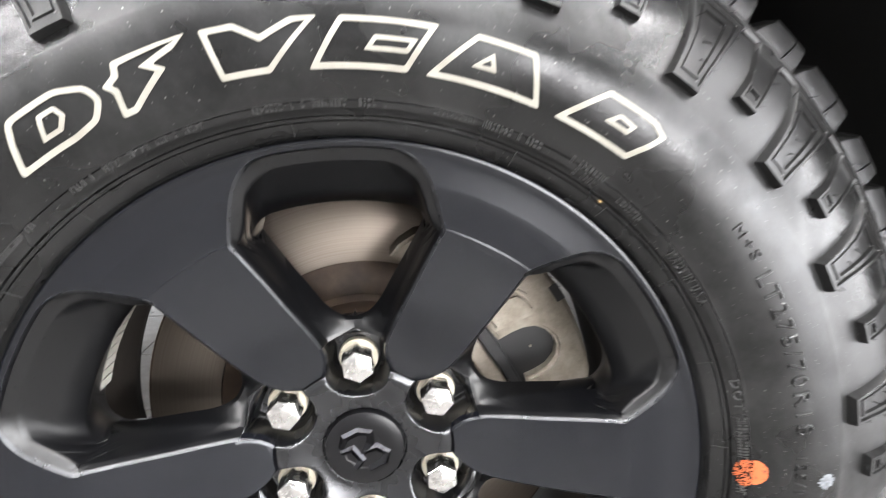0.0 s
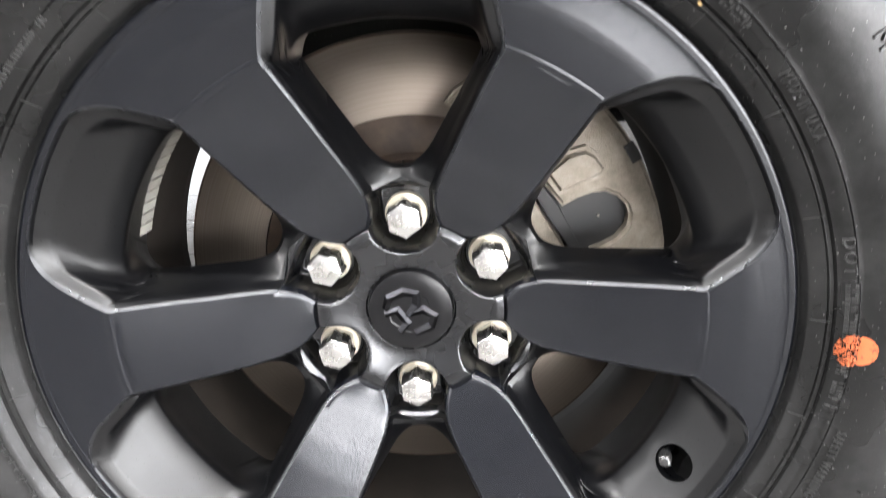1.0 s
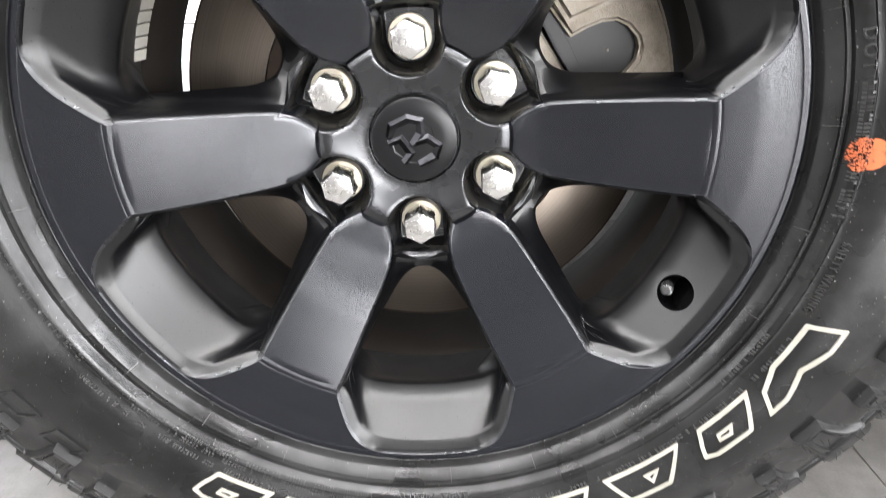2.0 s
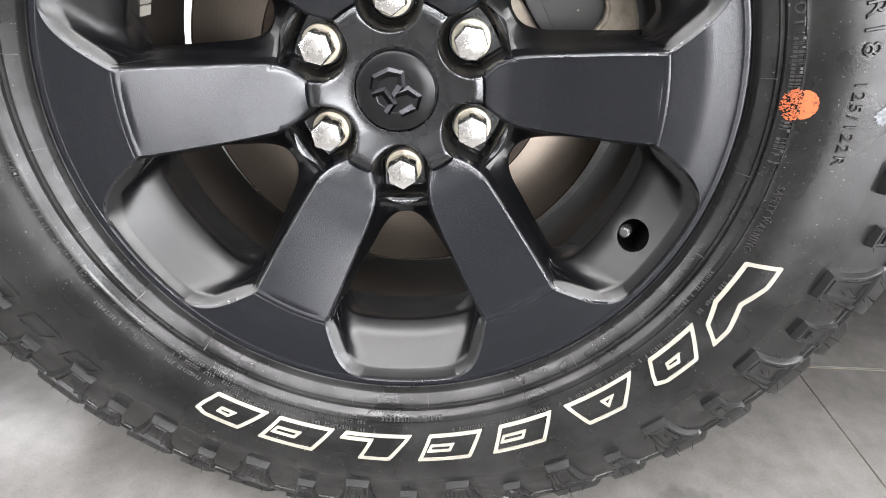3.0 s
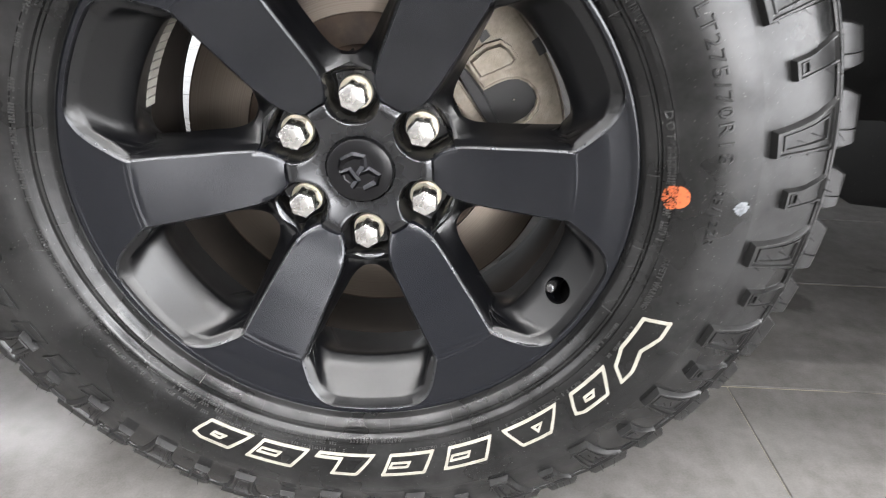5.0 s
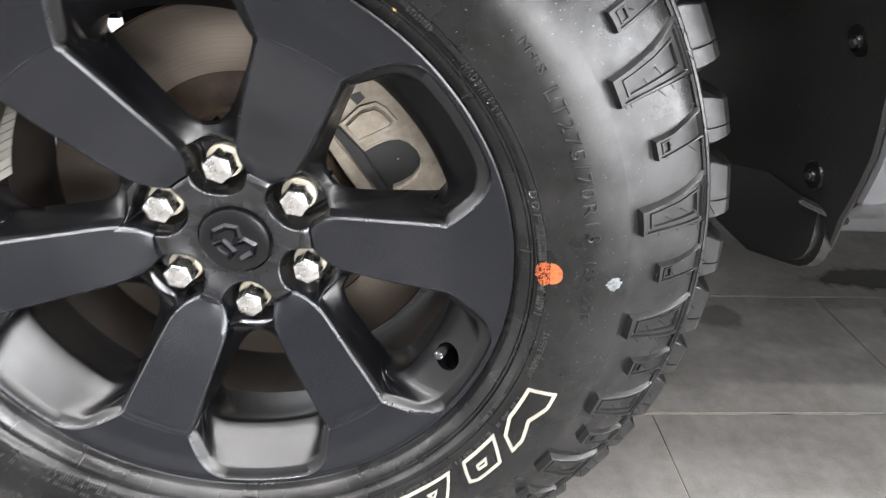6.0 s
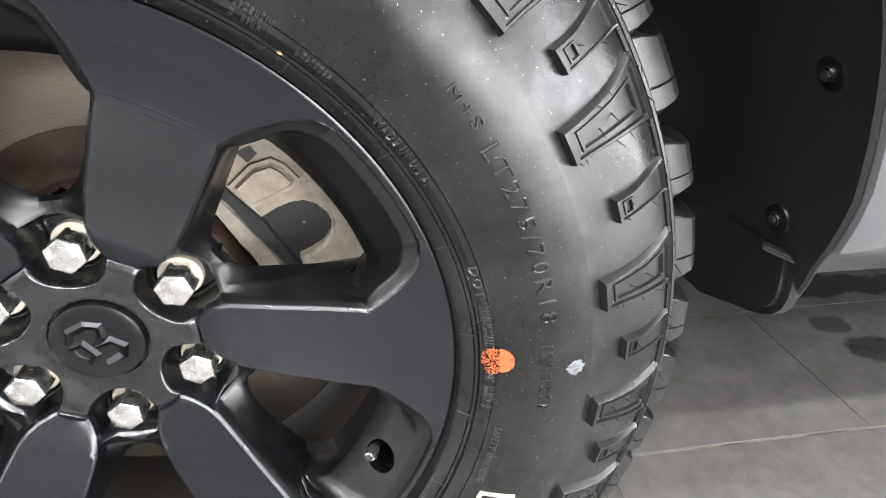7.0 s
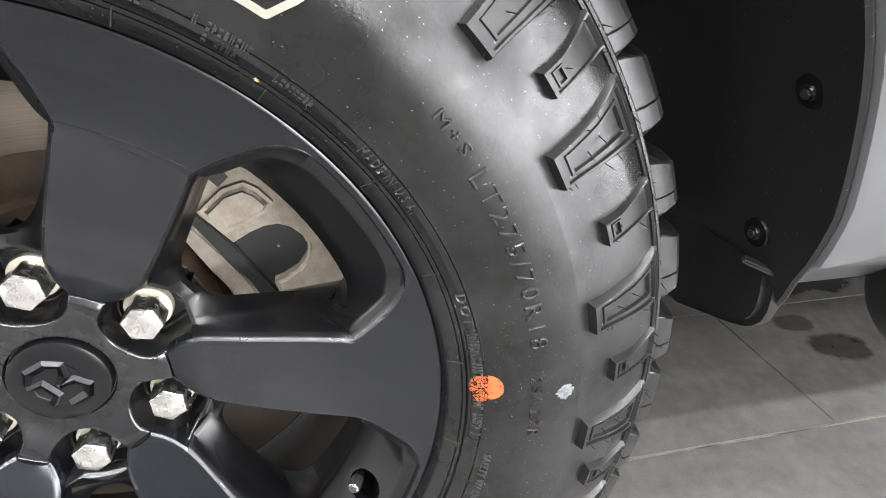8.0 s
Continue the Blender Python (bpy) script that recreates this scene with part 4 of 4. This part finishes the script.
# ---- valve ----
valve = part("valve_stem", lathe([(0.0002, -0.030), (0.0036, -0.030), (0.0042, -0.029), (0.0042, -0.018), (0.0034, -0.017), (0.0034, -0.006), (0.0060, -0.002), (0.0060, 0.006), (0.0002, 0.006)], 20), CAP, wheel, "black valve stem with a ribbed cap")
valve.matrix_local = Matrix.Translation(polar(VALVE_R + 0.0005, VALVE_A, -0.0205)) @ (Vector((-math.cos(radians(VALVE_A)), -2.2, -math.sin(radians(VALVE_A)))).normalized().to_track_quat("-Y", "Z").to_matrix().to_4x4())

VALVECAP = material("dull_valve_metal", (0.11, 0.11, 0.11), 0.32, 0.9)
bm = bmesh.new()
rings = []
for r, y in ((0.0030, -0.0315), (0.0044, -0.0305), (0.0048, -0.0290), (0.0048, -0.0195), (0.0043, -0.0185)):
    rings.append([bm.verts.new(((r - (0.0006 if k % 2 else 0.0)) * math.cos(math.tau * k / 28), y, (r - (0.0006 if k % 2 else 0.0)) * math.sin(math.tau * k / 28))) for k in range(28)])
for lo, hi in zip(rings, rings[1:]):
    for k in range(28):
        bm.faces.new((lo[k], lo[(k + 1) % 28], hi[(k + 1) % 28], hi[k]))
bm.faces.new(rings[0])
bm.faces.new(rings[-1])
part("valve_cap", bm, VALVECAP, valve, "ribbed dull metal valve cap", 20)

# ---- brake ----
disc = tagged(new("brake_disc"), "machined iron brake disc with a rusty hat", "brake disc")
disc.matrix_world = pose(0, 0.006, ZC)
part("friction_ring", lathe([(0.134, 0.0735), (0.1955, 0.0735), (0.197, 0.0745), (0.197, 0.103), (0.1955, 0.104), (0.134, 0.104)], 160), DISC, disc, "machined grey friction ring")
part("hat", lathe([(0.0003, 0.0345), (0.090, 0.0345), (0.0960, 0.037), (0.0985, 0.044), (0.0990, 0.066), (0.104, 0.0715), (0.118, 0.0735), (0.122, 0.0755), (0.1335, 0.0755), (0.1335, 0.10), (0.0003, 0.10)], 120), RUST, disc, "rust-brown disc hat")
part("edge_rust", lathe([(0.1955, 0.0733), (0.1971, 0.0738), (0.1977, 0.0750), (0.1977, 0.1035), (0.1965, 0.1035)], 160), RUST, disc, "rusty outer edge")
shield = tagged(part("dust_shield", lathe([(0.09, 0.112), (0.187, 0.112), (0.195, 0.109), (0.197, 0.110), (0.195, 0.114), (0.09, 0.115)], 120), RUST), "dull brown brake dust shield behind the disc", "dust shield")
shield.matrix_world = pose(0, 0.006, ZC)

caliper = tagged(new("brake_caliper"), "sand-cast aluminium brake caliper over the disc", "brake caliper")
caliper.matrix_world = pose(0, 0.0075, ZC, 0, -PHI, 0)


def plate(poly, y0, y1, bevel=0.002):
    """A plate with the outline poly of (radius, degrees), from y0 (outer face) back to y1."""
    bm = bmesh.new()
    f = bm.faces.new([bm.verts.new(polar(r, a, y0)) for r, a in poly])
    ext = bmesh.ops.extrude_face_region(bm, geom=[f])
    bmesh.ops.translate(bm, vec=(0, y1 - y0, 0), verts=[v for v in ext["geom"] if isinstance(v, bmesh.types.BMVert)])
    if bevel:
        front = [e for e in bm.edges if all(abs(v.co.y - y0) < 1e-6 for v in e.verts)]
        bmesh.ops.bevel(bm, geom=front, offset=bevel, segments=3, affect="EDGES")
    return bm


def round_mark(r, a, radius, y):
    """A small raised round mark on a face, towards the viewer's side."""
    bm = bmesh.new()
    c = polar(r, a, y)
    bmesh.ops.create_cone(bm, cap_ends=True, segments=14, radius1=radius, radius2=radius * 0.7, depth=0.0016, matrix=Matrix.Translation(c) @ Matrix.Rotation(radians(90), 4, "X"))
    return bm


def arc(r, a0, a1, n=8):
    return [(r, a0 + (a1 - a0) * k / (n - 1)) for k in range(n)]


u_cut = [(0.1345, 27.2), (0.1480, 27.2), (0.1595, 26.6), (0.1690, 25.2), (0.1755, 22.8), (0.1795, 19.5), (0.1795, 17.0), (0.1755, 14.2), (0.1660, 11.6), (0.1540, 10.2), (0.1450, 9.6)]
body_poly = [(0.1460, 6.0), (0.1500, 0.0), (0.1700, -2.0), (0.1900, -1.0), (0.2000, 3.0)] + arc(0.2030, 8, 46, 9) + [(0.194, 54), (0.188, 60), (0.180, 66), (0.170, 72), (0.158, 76), (0.148, 78), (0.136, 60), (0.1335, 46)] + u_cut
part("caliper_body", plate(body_poly, 0.036, 0.070, 0.003), CAST, caliper, "pale cast caliper casting with a horseshoe opening")
part("piston_well", plate([(0.132, 36), (0.133, 26), (0.143, 4), (0.180, 6)] + arc(0.185, 10, 32, 6), 0.0475, 0.069, 0.0), PADMAT, caliper, "dark piston well")
part("piston_centre", round_mark(0.158, 18.5, 0.0012, 0.0468), CAST, caliper, "small pale centre mark")
part("cast_rib", plate([(0.1360, 31.9), (0.1540, 30.7), (0.1710, 29.9), (0.1785, 31.0), (0.1778, 35.6), (0.1740, 39.0), (0.1600, 41.4), (0.1370, 41.8)], 0.0260, 0.0375, 0.0050), CAST, caliper, "raised cast rib")
# thin dark plates on the face paint the shade of two casting holes
part("slot_shade", plate(arc(0.1955, 28.5, 33.0, 4) + arc(0.2035, 33.0, 28.5, 4), 0.0352, 0.0365, 0.0), PADMAT, caliper, "thin dark plate painting the shade of a casting hole")
part("slot_shade", plate([(0.1590, 42.0), (0.1690, 41.8), (0.1700, 44.2), (0.1600, 46.0)], 0.0352, 0.0365, 0.0), PADMAT, caliper, "thin dark plate painting the shade of a casting hole")
part("pad_backplate", plate([(0.1310, 45), (0.1310, 38.8), (0.1326, 26.6), (0.1360, 14.5), (0.1460, 3), (0.1370, 3), (0.1262, 14.5), (0.1210, 24.5), (0.1225, 38.8), (0.1240, 45)], 0.040, 0.070, 0.001), PADMAT, caliper, "black pad backing plate")
part("caliper_bracket", plate([(0.1195, 46), (0.1190, 38), (0.1205, 23), (0.1250, 14), (0.1320, 2), (0.1140, 2), (0.1085, 12), (0.1045, 21), (0.1060, 36), (0.1070, 46)], 0.046, 0.072, 0.002), CAST, caliper, "pale cast bracket bar")
part("bracket_boss", plate([(0.0860, 46), (0.0990, 44), (0.0960, 30), (0.0965, 16), (0.0900, 10), (0.0820, 22), (0.0810, 36)], 0.0560, 0.0720, 0.002), CAST, caliper, "pale cast mounting boss")

weights = tagged(new("wheel_weights"), "strip of grey adhesive balance weights on the inner barrel", "wheel weights")
weights.matrix_world = pose(0, 0, ZC, 0, -PHI, 0)
for k in range(11):
    a = 135.6 + 2.55 * k
    bm = bmesh.new()
    lo = [polar(0.2152, q, y) for q, y in ((a, 0.010), (a + 2.35, 0.010), (a + 2.35, 0.034), (a, 0.034))]
    hi = [polar(0.2112, q, y) for q, y in ((a + 0.1, 0.011), (a + 2.25, 0.011), (a + 2.25, 0.033), (a + 0.1, 0.033))]
    lo, hi = [bm.verts.new(p) for p in lo], [bm.verts.new(p) for p in hi]
    bm.faces.new(hi)
    bm.faces.new(lo)
    for q in range(4):
        bm.faces.new((lo[q], lo[(q + 1) % 4], hi[(q + 1) % 4], hi[q]))
    part("weight_segment", bm, WEIGHT, weights)

# ---- wheel arch liner ----
liner = tagged(new("wheel_arch_liner"), "black moulded wheel arch liner with a short mud flap", "wheel arch liner")
liner.matrix_world = pose(0, 0, ZC)
EDGE_A = [1.8, 4.3, 7.3, 10.3, 14.8, 23.3, 26.3, 44, 94, 204]
EDGE_Y = [-0.040, -0.057, -0.072, -0.089, -0.102, -0.111, -0.116, -0.126, -0.136, -0.136]
EDGE_R = [0.522, 0.511, 0.502, 0.496, 0.497, 0.501, 0.500, 0.503, 0.523, 0.543]
bm = bmesh.new()
rows = []
for k in range(81):
    a = 2.0 + 200 * k / 80
    e, r = interp(a, EDGE_A, EDGE_Y), interp(a, EDGE_A, EDGE_R)
    rows.append([bm.verts.new(polar(rr, a, y)) for rr, y in ((r + 0.004, e), (r + 0.002, e - 0.0005), (r, e + 0.002), (r + 0.0028, e + 0.03), (r + 0.0028, e + 0.06), (r + 0.001, e + 0.10), (r - 0.010, e + 0.20), (r - 0.012, e + 0.28), (r - 0.014, 0.34), (r + 0.004, 0.342), (r + 0.010, 0.34))])
for a, b in zip(rows, rows[1:]):
    for k in range(len(a)):
        bm.faces.new((a[k], a[(k + 1) % len(a)], b[(k + 1) % len(a)], b[k]))
bm.faces.new(rows[0])
bm.faces.new(rows[-1])
part("liner_shell", bm, LINER, liner, "", 40)


def screw_at(p, normal):
    q = Vector(normal).to_track_quat("-Y", "Z").to_matrix().to_4x4()
    head = part("screw", lathe([(0.0002, -0.0035), (0.0045, -0.0035), (0.0052, -0.0025), (0.0052, -0.001), (0.0112, -0.0010), (0.0120, 0.0004), (0.0120, 0.004), (0.0002, 0.004)], 24), CAP, liner, "black flanged liner screw")
    head.matrix_local = Matrix.Translation(Vector(p) - Vector((0, 0, ZC))) @ q
    bm = bmesh.new()
    rings = [[bm.verts.new(polar(r, 60 * k, y)) for k in range(6)] for r, y in ((0.0034, -0.0036), (0.0034, -0.0055))]
    for k in range(6):
        bm.faces.new((rings[0][k], rings[0][(k + 1) % 6], rings[1][(k + 1) % 6], rings[1][k]))
    bm.faces.new(rings[1])
    part("screw_head", bm, VALVECAP, head)


screw_at((0.464, -0.072, 0.598), (-0.92, -0.05, -0.38))
screw_at((0.4915, -0.033, 0.486), (-0.98, -0.05, -0.15))

bm = bmesh.new()
flap_pts = [(-0.046, 0.462), (-0.0468, 0.432), (-0.0455, 0.421), (-0.0415, 0.410), (-0.034, 0.401), (-0.024, 0.394), (-0.010, 0.388), (0.065, 0.362), (0.26, 0.357), (0.26, 0.47)]
f = bm.faces.new([bm.verts.new((0.501 + 0.10 * (0.46 - z), y, z - ZC)) for y, z in flap_pts])
ext = bmesh.ops.extrude_face_region(bm, geom=[f])
bmesh.ops.translate(bm, vec=(0.021, 0, 0), verts=[v for v in ext["geom"] if isinstance(v, bmesh.types.BMVert)])
bmesh.ops.bevel(bm, geom=[e for e in bm.edges if abs(e.verts[0].co.x - e.verts[1].co.x) < 0.012], offset=0.006, segments=4, affect="EDGES")
part("mud_flap", bm, LINER, liner, "short black mud flap", 30)
bm = bmesh.new()
box(bm, (0.040, 0.012, 0.004), (0.505, -0.041, 0.4575 - ZC), pose(0, 0, 0, 0, 13, -42), 0.0015)
part("liner_tab", bm, PADMAT, liner, "black folded tab over the flap")

# ---- truck body ----
truck = tagged(new("truck_body"), "pale grey pickup truck body above the wheel", "truck body")
truck.matrix_world = pose(0, 0, ZC)
bm = bmesh.new()
rows = []
for k in range(97):
    a = 9.5 + 188 * k / 96
    e, r = interp(a, EDGE_A, EDGE_Y), interp(a, EDGE_A, EDGE_R)
    line = [(r + 0.006, e + 0.02), (r + 0.0045, e), (r + 0.006, e - 0.004), (r + 0.012, e - 0.006), (r + 0.05, e - 0.008), (r + 0.12, e - 0.006), (r + 0.40, e + 0.02)]
    rows.append([bm.verts.new(polar(rr, a, y)) for rr, y in line])
for a, b in zip(rows, rows[1:]):
    for k in range(len(a) - 1):
        bm.faces.new((a[k], a[k + 1], b[k + 1], b[k]))
part("fender", bm, BODY, truck, "pale grey painted fender", 40)
SILL = [(-0.105, 0.63), (-0.101, 0.56), (-0.093, 0.51), (-0.083, 0.484), (-0.075, 0.475), (-0.062, 0.464), (-0.052, 0.458), (-0.040, 0.449), (-0.026, 0.433), (-0.018, 0.427), (0.0, 0.425), (0.055, 0.430), (0.055, 0.63)]
bm = bmesh.new()
rows = [[bm.verts.new((x + (0.03 * (z - 0.46) / 0.17 * -1 if x < 1 else 0), y + dy, z - ZC)) for y, z in SILL] for x, dy in ((0.509, 0.004), (0.511, 0.0015), (0.515, 0.0003), (0.60, 0.0), (2.4, 0.0))]
for a, b in zip(rows, rows[1:]):
    for k in range(len(a)):
        bm.faces.new((a[k], a[(k + 1) % len(a)], b[(k + 1) % len(a)], b[k]))
bm.faces.new(rows[0])
bm.faces.new(rows[-1])
part("rocker_sill", bm, BODY, truck, "pale grey sill under the fender", 40)
bm = bmesh.new()
box(bm, (2.4, 1.75, 0.5), (1.9, 0.98, 0.75 - ZC), None, 0.03)
part("cab_underbody", bm, LINER, truck, "dark underbody")
bm = bmesh.new()
box(bm, (2.4, 1.75, 0.12), (0.0, 0.95, 1.06 - ZC), None, 0.03)
part("bonnet", bm, BODY, truck, "pale grey bonnet")

# added black panels block light behind the wheel well, open low at the front
bm = bmesh.new()
box(bm, (0.85, 0.012, 0.56), (0.20, 0.352, 0.78 - ZC))
part("light_block", bm, LINER, liner, "added black panel blocking light behind the wheel")
bm = bmesh.new()
box(bm, (0.42, 0.012, 0.52), (-0.44, 0.352, 0.80 - ZC))
part("light_block", bm, LINER, liner, "added black panel blocking light behind the wheel")

step = tagged(new("side_step"), "black textured side step bar below the sill", "side step")
step.matrix_world = pose(0.622, -0.05, 0.435)
bm = bmesh.new()
rows = []
for x, s in ((0.0, 0.05), (0.004, 0.35), (0.014, 0.62), (0.03, 0.82), (0.055, 0.95), (0.085, 1.0), (1.6, 1.0)):
    rows.append([bm.verts.new((x, 0.06 * s * math.cos(q), 0.078 * s * math.sin(q))) for q in [2 * math.pi * j / 28 for j in range(28)]])
for a, b in zip(rows, rows[1:]):
    for k in range(28):
        bm.faces.new((a[k], a[(k + 1) % 28], b[(k + 1) % 28], b[k]))
bm.faces.new(rows[0])
bm.faces.new(rows[-1])
part("step_bar", bm, LINER, step, "", 40)

# ---- floor tiles ----
TX, TY, JX, JY, GAP = 1.2, 0.332, 0.526, 0.194, 0.0032
bm = bmesh.new()
box(bm, (TX - 0.0011, TY - GAP, 0.012), (0, 0, -0.006), None, 0.0012)
tile_data = mesh_of("floor_tile", bm, FLOOR, 50)
laid = Matrix.Translation((JX, JY, 0)) @ pose(0, 0, 0, 0, 0, 0.1)
far_tiles = bmesh.new()
for j in range(-19, 18):
    for i in range(-6, 6):
        off = 0.448 if j % 2 == 0 else 0.0
        x, y = off + TX * (i + 0.5), TY * (j + 0.5)
        at = laid @ Matrix.Translation((x, y, 0))
        if abs(at.translation.x) > 5.35 or abs(at.translation.y) > 5.8:
            continue
        if abs(at.translation.x) < 4.2 and -3.0 < at.translation.y < 3.5:
            t = new("floor_tile", tile_data)
            t.parent = floor
            t.matrix_local = at
        else:
            box(far_tiles, (TX - 0.0011, TY - GAP, 0.012), at @ Vector((0, 0, -0.006)))
tagged(part("far_floor_tile", far_tiles, FLOOR, floor), kind="stuff")
